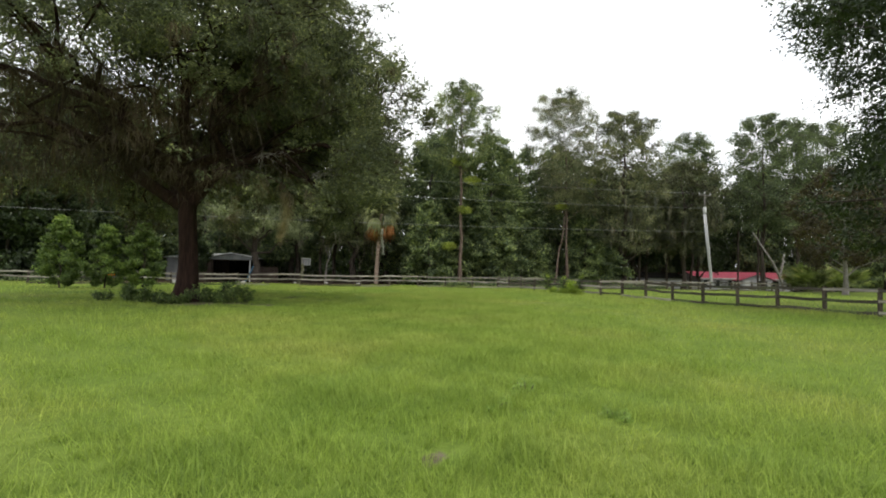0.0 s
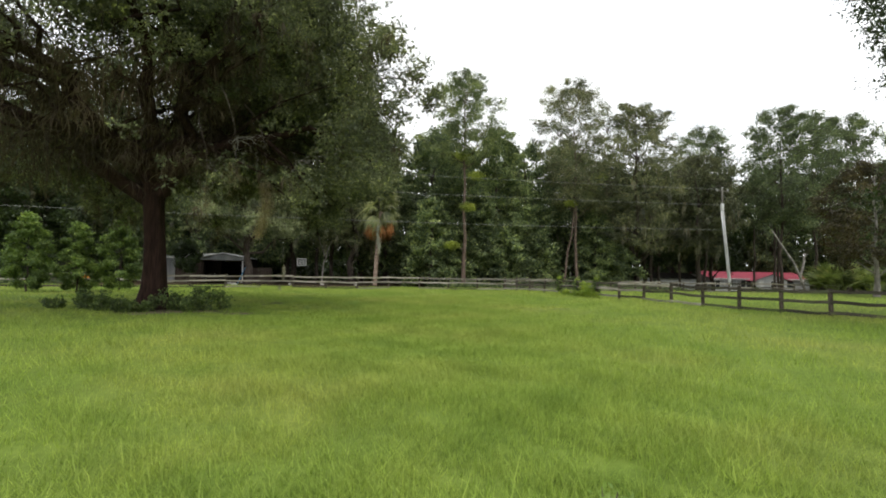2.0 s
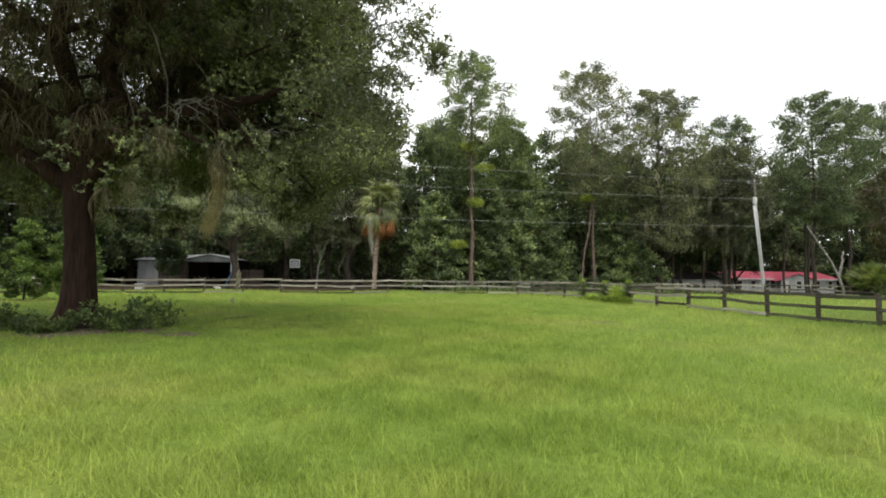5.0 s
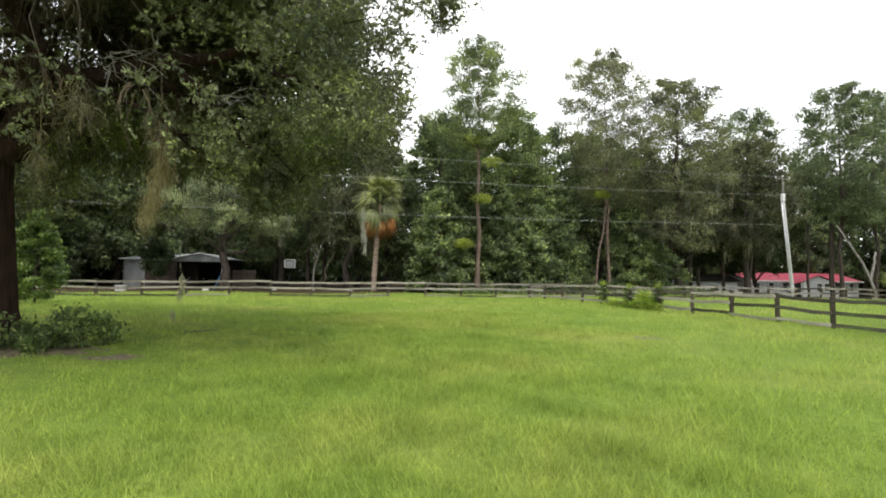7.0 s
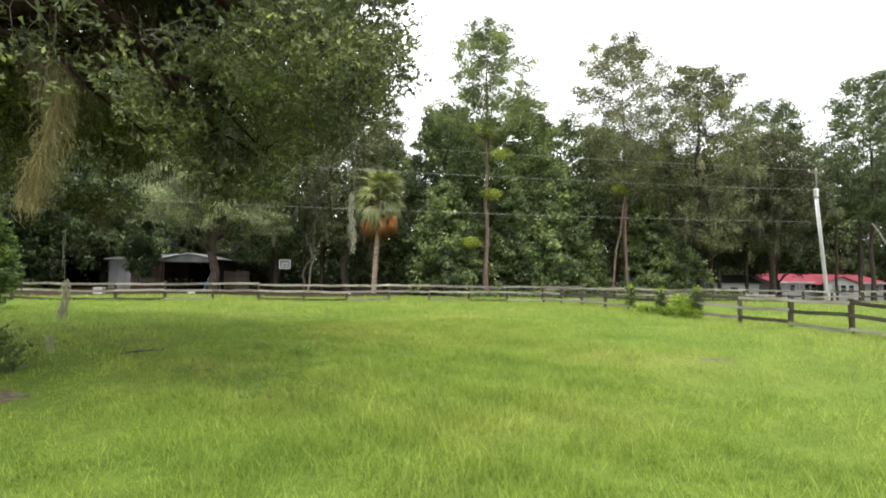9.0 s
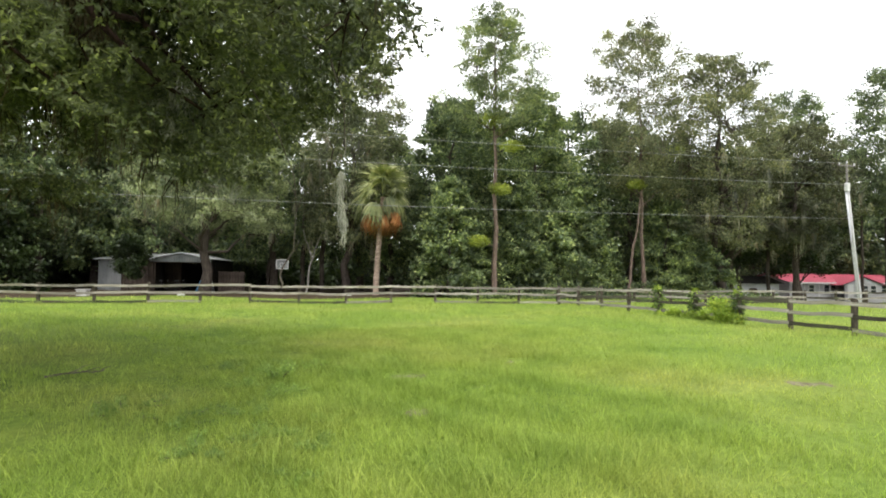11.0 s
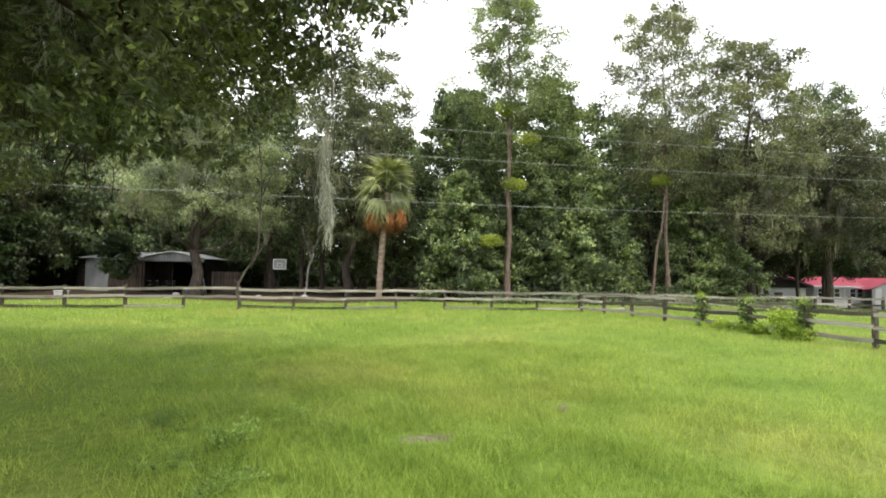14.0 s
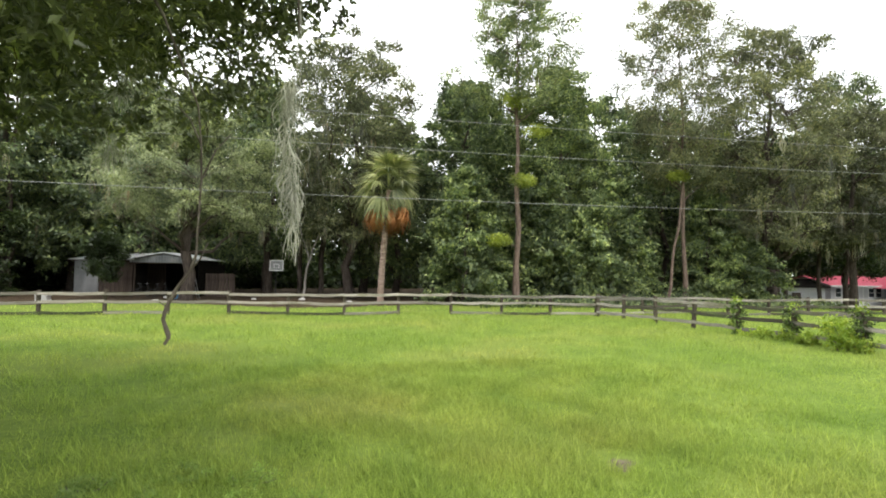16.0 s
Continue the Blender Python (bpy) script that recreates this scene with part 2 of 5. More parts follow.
M_POST = surface("fence_post_wood", (0.045, 0.036, 0.028), (0.16, 0.135, 0.105), 3.0, 0.92, (5, 5, 0.8), 0.7, 22.0, 0.0, None, 0.25)
M_SHED = surface("galvanised_siding", (0.2, 0.21, 0.22), (0.34, 0.345, 0.35), 1.2, 0.55, (1, 1, 0.4), 0.1, 9.0, 0.2, (0.3, 0.29, 0.27))
M_SHEDROOF = surface("pale_metal_roof", (0.55, 0.57, 0.6), (0.8, 0.82, 0.85), 1.0, 0.45, (1, 1, 1), 0.1, 8.0, 0.2)
# near black: painted shade inside the carport, plain dark roof on the outbuilding
M_DARKBOARD = surface("shed_shade_and_dark_roof", (0.012, 0.01, 0.009), (0.035, 0.03, 0.026), 2.0, 0.9, (5, 5, 0.8), 0.3, 20.0)
M_BOARD = surface("brown_boards", (0.035, 0.026, 0.021), (0.11, 0.083, 0.068), 2.0, 0.9, (5, 5, 0.6), 0.5, 18.0, 0.0, None, 0.25)
M_REDROOF = surface("red_metal_roof", (0.34, 0.045, 0.08), (0.47, 0.09, 0.13), 0.8, 0.5, (1, 1, 1), 0.1, 6.0)
M_SIDING = surface("grey_house_siding", (0.46, 0.46, 0.48), (0.58, 0.58, 0.6), 0.8, 0.75, (1, 1, 4), 0.15, 12.0)
M_WHITE = surface("white_trim_paint", (0.68, 0.68, 0.68), (0.8, 0.8, 0.8), 2.0, 0.6, (1, 1, 1), 0.1, 20.0)
M_POLE = surface("pale_pole_wood", (0.42, 0.42, 0.42), (0.64, 0.64, 0.63), 2.5, 0.85, (4, 4, 0.3), 0.4, 18.0)
M_POLEDARK = surface("dark_pole_wood", (0.12, 0.11, 0.1), (0.24, 0.22, 0.2), 2.5, 0.85, (4, 4, 0.3), 0.4, 18.0)
M_STEEL = surface("galvanised_steel", (0.5, 0.52, 0.54), (0.7, 0.71, 0.73), 5.0, 0.4, (1, 1, 1), 0.05, 30.0, 0.7)
M_WIRE = surface("weathered_wire", (0.27, 0.27, 0.27), (0.42, 0.42, 0.43), 2.0, 0.5, (1, 1, 1), 0.0, 30.0, 0.4)
M_BLUE = surface("faded_blue_plastic", (0.04, 0.16, 0.32), (0.08, 0.26, 0.42), 2.0, 0.5, (1, 1, 1), 0.05, 20.0)
M_BLACK = surface("black_rubber", (0.015, 0.015, 0.016), (0.04, 0.04, 0.042), 6.0, 0.7, (1, 1, 1), 0.2, 30.0)
M_CONCRETE = surface("pale_concrete", (0.4, 0.39, 0.37), (0.58, 0.57, 0.54), 3.0, 0.9, (1, 1, 1), 0.3, 30.0)


def glass_material():
    m, n, l, out = mat_base("window_glass")
    p = n.new("ShaderNodeBsdfPrincipled")
    p.inputs["Base Color"].default_value = (0.03, 0.035, 0.045, 1)
    p.inputs["Roughness"].default_value = 0.08
    l.new(p.outputs["BSDF"], out.inputs["Surface"])
    return m


M_GLASS = glass_material()


# ---- mesh helpers ----
def mesh_from(name, verts, tris, mats, smooth=False, mat_index=None):
    """A mesh from arrays of vertices and triangles."""
    v = np.asarray(verts, dtype=np.float32).reshape(-1, 3)
    f = np.asarray(tris, dtype=np.int32).reshape(-1, 3)
    me = bpy.data.meshes.new(name)
    me.vertices.add(len(v))
    me.vertices.foreach_set("co", v.ravel())
    me.loops.add(len(f) * 3)
    me.loops.foreach_set("vertex_index", f.ravel())
    me.polygons.add(len(f))
    me.polygons.foreach_set("loop_start", np.arange(len(f), dtype=np.int32) * 3)
    me.update(calc_edges=True)
    me.polygons.foreach_set("use_smooth", np.full(len(f), smooth))
    for m in mats if isinstance(mats, (list, tuple)) else [mats]:
        me.materials.append(m)
    if mat_index is not None:
        me.polygons.foreach_set("material_index", np.asarray(mat_index, dtype=np.int32))
    return me


def part_mesh(name, me, parent, label="", m=None):
    ob = new(name, me)
    ob.parent = parent
    if m is not None:
        ob.matrix_basis = m
    if label:
        tagged(ob, label)
    return ob


def part(name, bm, material, parent, label="", m=None):
    me = bpy.data.meshes.new(name)
    bm.to_mesh(me)
    bm.free()
    me.materials.append(material)
    return part_mesh(name, me, parent, label, m)


def thing(name, m, label, category, group="", kind=""):
    ob = new(name)
    ob.empty_display_size = 0.2
    ob.matrix_basis = m
    return tagged(ob, label, category, group, kind)


def box(bm, lo, hi, bevel=0.0):
    c = [(a + b) / 2 for a, b in zip(lo, hi)]
    s = [b - a for a, b in zip(lo, hi)]
    r = bmesh.ops.create_cube(bm, size=1, matrix=Matrix.Translation(c) @ Matrix.Diagonal((*s, 1)))
    if bevel:
        es = list({e for v in r["verts"] for e in v.link_edges})
        bmesh.ops.bevel(bm, geom=es, offset=bevel, segments=1, affect="EDGES", profile=0.5)
    return bm


def boxes(*specs, bevel=0.0):
    bm = bmesh.new()
    for lo, hi in specs:
        box(bm, lo, hi, bevel)
    return bm


class Tubes:
    """Collects tapered tubes along polylines into one array mesh."""

    def __init__(self):
        self.v, self.f, self.n = [], [], 0

    def add(self, pts, radii, sides=6, ridges=0.0, phase=0.0):
        pts = np.asarray(pts, float)
        k = len(pts)
        radii = np.broadcast_to(np.asarray(radii, float), (k,))
        tan = np.gradient(pts, axis=0)
        tan /= np.linalg.norm(tan, axis=1, keepdims=True) + 1e-9
        ref = np.where(np.abs(tan[:, 2:3]) > 0.9, np.array([[1.0, 0, 0]]), np.array([[0, 0, 1.0]]))
        if np.abs(tan[:, 2]).mean() > 0.5:
            ref = np.tile(np.array([[1.0, 0, 0]]), (k, 1))
        a = np.cross(tan, ref)
        a /= np.linalg.norm(a, axis=1, keepdims=True) + 1e-9
        b = np.cross(tan, a)
        th = np.linspace(0, 2 * np.pi, sides, endpoint=False) + phase
        rr = radii[:, None] * (1 + ridges * (np.sin(th * 5 + 1) * 0.6 + np.sin(th * 3) * 0.4)[None, :])
        ring = pts[:, None, :] + rr[:, :, None] * (np.cos(th)[None, :, None] * a[:, None, :] + np.sin(th)[None, :, None] * b[:, None, :])
        self.v.append(ring.reshape(-1, 3))
        i = np.arange(k - 1)[:, None] * sides + np.arange(sides)[None, :]
        j = np.arange(k - 1)[:, None] * sides + (np.arange(sides)[None, :] + 1) % sides
        q = np.stack([i, j, j + sides, i, j + sides, i + sides], -1).reshape(-1, 3)
        self.f.append(q + self.n)
        top = (k - 1) * sides
        cap = np.array([[top, top + s, top + s + 1] for s in range(1, sides - 1)])
        self.f.append(cap + self.n)
        self.n += k * sides

    def mesh(self, name, mat, smooth=True):
        return mesh_from(name, np.concatenate(self.v), np.concatenate(self.f), mat, smooth)


def bent(rng, a, b, k=5, wobble=0.08, sag=0.0):
    """A crooked polyline from a to b."""
    a, b = np.asarray(a, float), np.asarray(b, float)
    t = np.linspace(0, 1, k)[:, None]
    p = a + (b - a) * t
    L = np.linalg.norm(b - a)
    p[1:-1] += rng.normal(0, wobble * L, (k - 2, 3)) * np.array([1, 1, 0.6])
    p[:, 2] += sag * L * np.sin(np.pi * t[:, 0])
    return p


def unit(v):
    return v / (np.linalg.norm(v, axis=1, keepdims=True) + 1e-9)


def ball(rng, n):
    return unit(rng.normal(0, 1, (n, 3))) * rng.uniform(0, 1, (n, 1)) ** 0.6


def leaf_arrays(rng, c, length, width, droop=0.25, out=None, outw=0.6, single=False, oval=False):
    """Folded leaves at the points c: two triangles each, pointing outwards and about."""
    n = len(c)
    d = rng.normal(0, 1, (n, 3))
    if out is not None:
        d = d * (1 - outw) + out * outw * 1.7
    d[:, 2] -= droop
    d = unit(d)
    side = unit(np.cross(d, unit(rng.normal(0, 1, (n, 3)) + np.array([0, 0, 0.9]))))
    up = np.cross(side, d)
    L = (length * rng.uniform(0.65, 1.3, n))[:, None]
    W = (width * rng.uniform(0.7, 1.25, n))[:, None]
    base, tip = c - d * L * 0.5, c + d * L * 0.5 - up * L * 0.08
    mid = c - d * L * 0.04
    l, r = mid + side * W * 0.5 + up * W * 0.12, mid - side * W * 0.5 + up * W * 0.12
    if single:
        f = np.arange(3 * n).reshape(-1, 3)
        return np.stack([base + side * W * 0.5, tip, base - side * W * 0.45 + d * L * 0.15], 1).reshape(-1, 3), f
    if oval:
        q = [base] + [c + d * L * k + side * W * s * 0.5 + up * W * 0.12 for k, s in ((-0.2, 0.85), (0.2, 0.9))] + [tip] + [c + d * L * k - side * W * s * 0.5 + up * W * 0.12 for k, s in ((0.2, 0.9), (-0.2, 0.85))]
        i = np.arange(n)[:, None] * 6
        f = np.concatenate([i + np.array([t]) for t in ([0, 2, 1], [0, 3, 2], [0, 4, 3], [0, 5, 4])], 1).reshape(-1, 3)
        return np.stack(q, 1).reshape(-1, 3), f
    v = np.stack([base, l, tip, r], 1).reshape(-1, 3)
    i = np.arange(n)[:, None] * 4
    f = np.concatenate([i + np.array([[0, 2, 1]]), i + np.array([[0, 3, 2]])], 1).reshape(-1, 3)
    return v, f


def moss_arrays(rng, anchors, lengths, strands=14, width=0.02, spread=0.1, wave=0.03):
    """Hanging moss: bundles of thin wavy strands below each anchor, thickest in the middle."""
    anchors = np.repeat(np.asarray(anchors, float), strands, 0)
    n = len(anchors)
    L = np.repeat(np.asarray(lengths, float), strands) * rng.uniform(0.35, 1.0, n) ** 0.8
    k = 6
    t = np.linspace(0, 1, k)
    off = rng.normal(0, spread, (n, 2))
    wob = rng.normal(0, wave, (n, k, 2)).cumsum(1)
    p = np.zeros((n, k, 3))
    env = np.sin(np.pi * np.clip(t * 0.8 + 0.12, 0, 1))
    p[:, :, :2] = anchors[:, None, :2] + off[:, None, :] * env[None, :, None] + wob * L[:, None, None] ** 0.5
    p[:, :, 2] = anchors[:, None, 2] - L[:, None] * t[None, :] + rng.uniform(-0.05, 0.05, (n, 1))
    ang = rng.uniform(0, np.pi, (n, 1)) + t[None, :] * 2
    w = width * rng.uniform(0.5, 1.4, (n, 1)) * np.clip(1.15 - t[None, :], 0.15, 1)
    s = np.stack([np.cos(ang) * w, np.sin(ang) * w, np.zeros_like(w * ang)], -1)
    v = np.stack([p - s, p + s], 2).reshape(-1, 3)
    base = np.arange(n)[:, None, None] * (2 * k) + np.arange(k - 1)[None, :, None] * 2
    f = np.concatenate([base + np.array([0, 1, 3]), base + np.array([0, 3, 2])], 2).reshape(-1, 3)
    return v, f


def join(*arrs):
    v, f, n = [], [], 0
    for a, b in arrs:
        v.append(a)
        f.append(b + n)
        n += len(a)
    return np.concatenate(v), np.concatenate(f)


# ---- ground ----
def sstep(a, b, x):
    t = np.clip((x - a) / (b - a), 0, 1)
    return t * t * (3 - 2 * t)


def gz(x, y):
    x, y = np.asarray(x, float), np.asarray(y, float)
    z = 0.035 * np.sin(x * 0.55 + 0.7 * np.sin(y * 0.3)) * np.sin(y * 0.42 + 1.0) + 0.02 * np.sin(x * 1.7 + y * 1.3)
    z = z - 1.6 * sstep(20, 46, x) * sstep(42, 64, y)
    return z - 0.2 * sstep(48, 66, y) * (1 - sstep(10, 25, x))


BARE = [(-1.45, 25.6, 0.42), (0.9, 26.9, 0.38), (-9.2, 23.6, 1.5), (-10.5, 23.4, 1.6), (-2.2, 7.7, 0.3), (-0.4, 24.6, 0.27),
        (-3.9, 5.3, 0.35), (-2.9, 6.2, 0.3), (-7.6, 22.8, 0.8), (-1.7, 23.2, 0.25), (5.0, 24.0, 0.5), (-2.2, 6.9, 0.3), (2.6, 9.0, 0.35)]


def bare(x, y):
    b = np.zeros_like(np.asarray(x, float))
    for cx, cy, r in BARE:
        b = np.maximum(b, 1 - np.hypot((x - cx) / r, (y - cy) / (r * 0.75)) * 0.8)
    return np.clip(b, 0, 1)


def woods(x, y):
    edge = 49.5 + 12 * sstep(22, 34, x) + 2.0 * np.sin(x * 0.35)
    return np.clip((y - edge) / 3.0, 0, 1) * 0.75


def build_ground():
    far = [90, 130, 200, 350, 700, 1500, 3000]
    xs = np.array([-f for f in far[::-1]] + list(np.arange(-70, -16, 1.5)) + list(np.arange(-16, 16, 0.4)) + list(np.arange(16, 84, 1.5)) + far)
    ys = np.array([-f for f in far[::-1]] + list(np.arange(-30, 2, 2.0)) + list(np.arange(2, 48, 0.4)) + list(np.arange(48, 88, 1.5)) + far)
    X, Y = np.meshgrid(xs, ys)
    v = np.stack([X, Y, gz(X, Y)], -1).reshape(-1, 3)
    nx, ny = len(xs), len(ys)
    i = (np.arange(ny - 1)[:, None] * nx + np.arange(nx - 1)[None, :]).ravel()
    f = np.stack([i, i + 1, i + nx + 1, i, i + nx + 1, i + nx], -1).reshape(-1, 3)
    me = mesh_from("ground", v, f, M_GROUND, True)
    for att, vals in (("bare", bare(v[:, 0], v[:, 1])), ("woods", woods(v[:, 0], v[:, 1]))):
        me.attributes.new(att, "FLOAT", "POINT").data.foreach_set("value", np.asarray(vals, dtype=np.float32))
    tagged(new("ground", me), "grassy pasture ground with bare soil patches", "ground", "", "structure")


build_ground()


# ---- trees ----
def crown_tips(rng, n, radius, zlo, zhi, lump=0.22, inner=0.5, wide=0.45, base_r=0.6, top_r=0.35, per=7, spread=0.2, flat=0.62):
    """Boughs round a trunk at the origin, in a lumpy egg widest at the share `wide` of its height; each carries a
    flat drooping spray of twig tips. Gives the tips, and the bough that each belongs to."""
    nb = max(6, n // per)
    ph = rng.uniform(0, 6.28, 6)
    a = np.arange(nb) * 2.39996 + rng.normal(0, 0.35, nb)
    h = (np.arange(nb) + rng.uniform(0, 1, nb)) / nb
    prof = np.where(h < wide, base_r + (1 - base_r) * np.sin(h / wide * np.pi / 2), top_r + (1 - top_r) * np.cos((h - wide) / (1 - wide) * np.pi / 2))
    lum = 1 + lump * (np.sin(3 * a + ph[0] + 5 * h) * 0.5 + np.sin(5 * a + ph[1] - 7 * h) * 0.35 + np.sin(2 * a + ph[2] + 11 * h) * 0.4)
    bs = spread * radius * rng.uniform(0.6, 1.3, nb) * np.clip(prof, 0.45, 1)
    r = np.maximum(radius * prof * lum * (inner + (1 - inner) * rng.uniform(0, 1, nb) ** 0.5) - bs * 0.7, 0)
    z = zlo + (zhi - zlo) * h
    b = np.stack([np.cos(a) * r, np.sin(a) * r, z], -1)
    k = np.repeat(np.arange(nb), per)
    off = ball(rng, len(k)) * (1.9 * bs[k][:, None]) * np.array([1, 1, flat])
    off[:, 2] -= 0.22 * np.hypot(off[:, 0], off[:, 1])
    tips = b[k] + off
    tips[:, 2] = np.clip(tips[:, 2], zlo * 0.8 + 0.1, zhi + 0.3)
    return tips, b[k]


def tree(name, x, y, height, radius, clear, trunk_r, n_tips, per_tip, leaf, cluster, m_leaf, m_bark, seed, label, category="tree", group="woodland trees",
         moss=0, m_moss=None, moss_len=(0.6, 2.2), lean=(0, 0), wide=0.4, base_r=0.6, top_r=0.3, inner=0.45, flat=0.6, limbs=9, z=None, droop=0.25, twigs=0.12, crook=0.012, fill=16, spread=0.17, single=True, per_bough=6, tufts=(), core_n=0):
    """A tree: a crooked tapered trunk with limbs, and a crown of small folded leaves in clumps round its twig tips."""
    rng = np.random.default_rng(seed)
    root = thing(name, pose(x, y, float(gz(x, y)) - 0.05 if z is None else z), label, category, group)
    top = np.array([lean[0], lean[1], height * 0.94])
    tr = bent(rng, (0, 0, 0), top, 9, crook)
    rad = trunk_r * (1 - np.linspace(0, 1, 9) ** 1.1 * 0.88)
    rad[0] *= 1.35
    tb = Tubes()
    tb.add(tr, rad, 10, 0.05)
    tips, bough = crown_tips(rng, n_tips, radius, clear, height, inner=inner, wide=wide, base_r=base_r, top_r=top_r, spread=spread, per=per_bough)
    shift = np.array(lean)[None, :] * (tips[:, 2:3] / height)
    tips[:, :2] += shift
    bough[:, :2] += shift
    for tx, tz, tr_ in tufts:
        q = np.array([tx, -0.9, tz]) + ball(rng, 800) * tr_ * np.array([1.1, 0.8, 0.55])
        part_mesh("tuft", mesh_from("tuft", *leaf_arrays(rng, q, 0.2, 0.08, 0.1, None, 0.6, True), M_TUFT), root, "bright yellow-green needle tuft")
        tb.add(bent(rng, (0, 0, tz - 0.3), (tx, -0.9, tz), 3, 0.03), [0.03, 0.025, 0.012], 4)
    nodes = [tr[3:]]
    for i in range(limbs):
        g = tips[rng.integers(len(tips))]
        zs = np.clip(g[2] - np.hypot(g[0], g[1]) * rng.uniform(0.4, 0.9), clear * 0.6, height * 0.85)
        k = zs / top[2]
        s = np.array([np.interp(k, np.linspace(0, 1, 9), tr[:, j]) for j in range(3)])
        lp = bent(rng, s, g, 6, 0.06, 0.06)
        r0 = trunk_r * (1 - k * 0.85) * 0.45
        tb.add(lp, np.linspace(r0, r0 * 0.15, 6), 5)
        nodes.append(lp[2:])
    nodes = np.concatenate(nodes)
    for g in tips[rng.uniform(0, 1, len(tips)) < twigs]:
        s = nodes[np.argmin(((nodes - g) ** 2).sum(1))]
        tb.add(bent(rng, s, g, 4, 0.07, 0.05), np.array([0.03, 0.024, 0.016, 0.008]) * (0.5 + trunk_r), 3)
    part_mesh("trunk", tb.mesh("trunk", m_bark), root)
    c = np.repeat(tips, per_tip, 0)
    off = ball(rng, len(c)) * (1.9 * cluster * rng.uniform(0.6, 1.3, (len(tips), 1)).repeat(per_tip, 0)) * np.array([1, 1, flat])
    ax = np.array([lean[0] * 0.5, lean[1] * 0.5, (clear + height) * 0.5])
    outw = unit(c - ax)
    small = leaf_arrays(rng, c + off, leaf[0], leaf[1], droop, outw, 0.4, single)
    # broad inner leaves that close the crown
    ci, cb = np.repeat(tips, fill, 0), np.repeat(bough, fill, 0)
    ci = cb + (ci - cb) * rng.uniform(0.1, 0.85, (len(ci), 1)) - np.array([0, 0, 0.1])
    core = rng.uniform(0, 1, len(ci)) < 0.3
    ci[core] = ax + (ci[core] - ax) * np.array([0.55, 0.55, 0.9])
    ci += rng.normal(0, cluster * 0.6, ci.shape) * np.array([1, 1, flat])
    inner_l = leaf_arrays(rng, ci, leaf[0] * 1.35, leaf[1] * 1.6, 0.1, None, 0.6, True)
    arrs = [small, inner_l]
    if core_n:
        k = rng.integers(len(bough), size=core_n)
        q = ax + (bough[k] - ax) * rng.uniform(0.3, 0.95, (core_n, 1)) + rng.normal(0, 0.5, (core_n, 3))
        arrs.append(leaf_arrays(rng, q, leaf[0] * 1.8, leaf[1] * 2.2, 0.1, None, 0.6, True))
    part_mesh("crown", mesh_from("crown", *join(*arrs), m_leaf), root)
    if moss:
        low = tips[tips[:, 2] < clear + (height - clear) * 0.55]
        an = low[rng.integers(len(low), size=moss)] - np.array([0, 0, 0.2])
        mv = moss_arrays(rng, an, rng.uniform(*moss_len, moss), 12, 0.035, 0.12)
        part_mesh("spanish_moss", mesh_from("spanish_moss", *mv, m_moss or M_MOSS), root, "grey-green strands of hanging moss")["kind"] = "stuff"
    return root


def again(ob, x, y, turn, size=1.0, tall=1.0):
    """A copy of a tree at another place, turned and scaled."""
    o = copy_thing(ob, pose(x, y, float(gz(x, y)) - 0.05, 0, 0, turn))
    o.scale = (size, size, size * tall)
    return o


# the great live oak
OAK = (-10.9, 24.8)


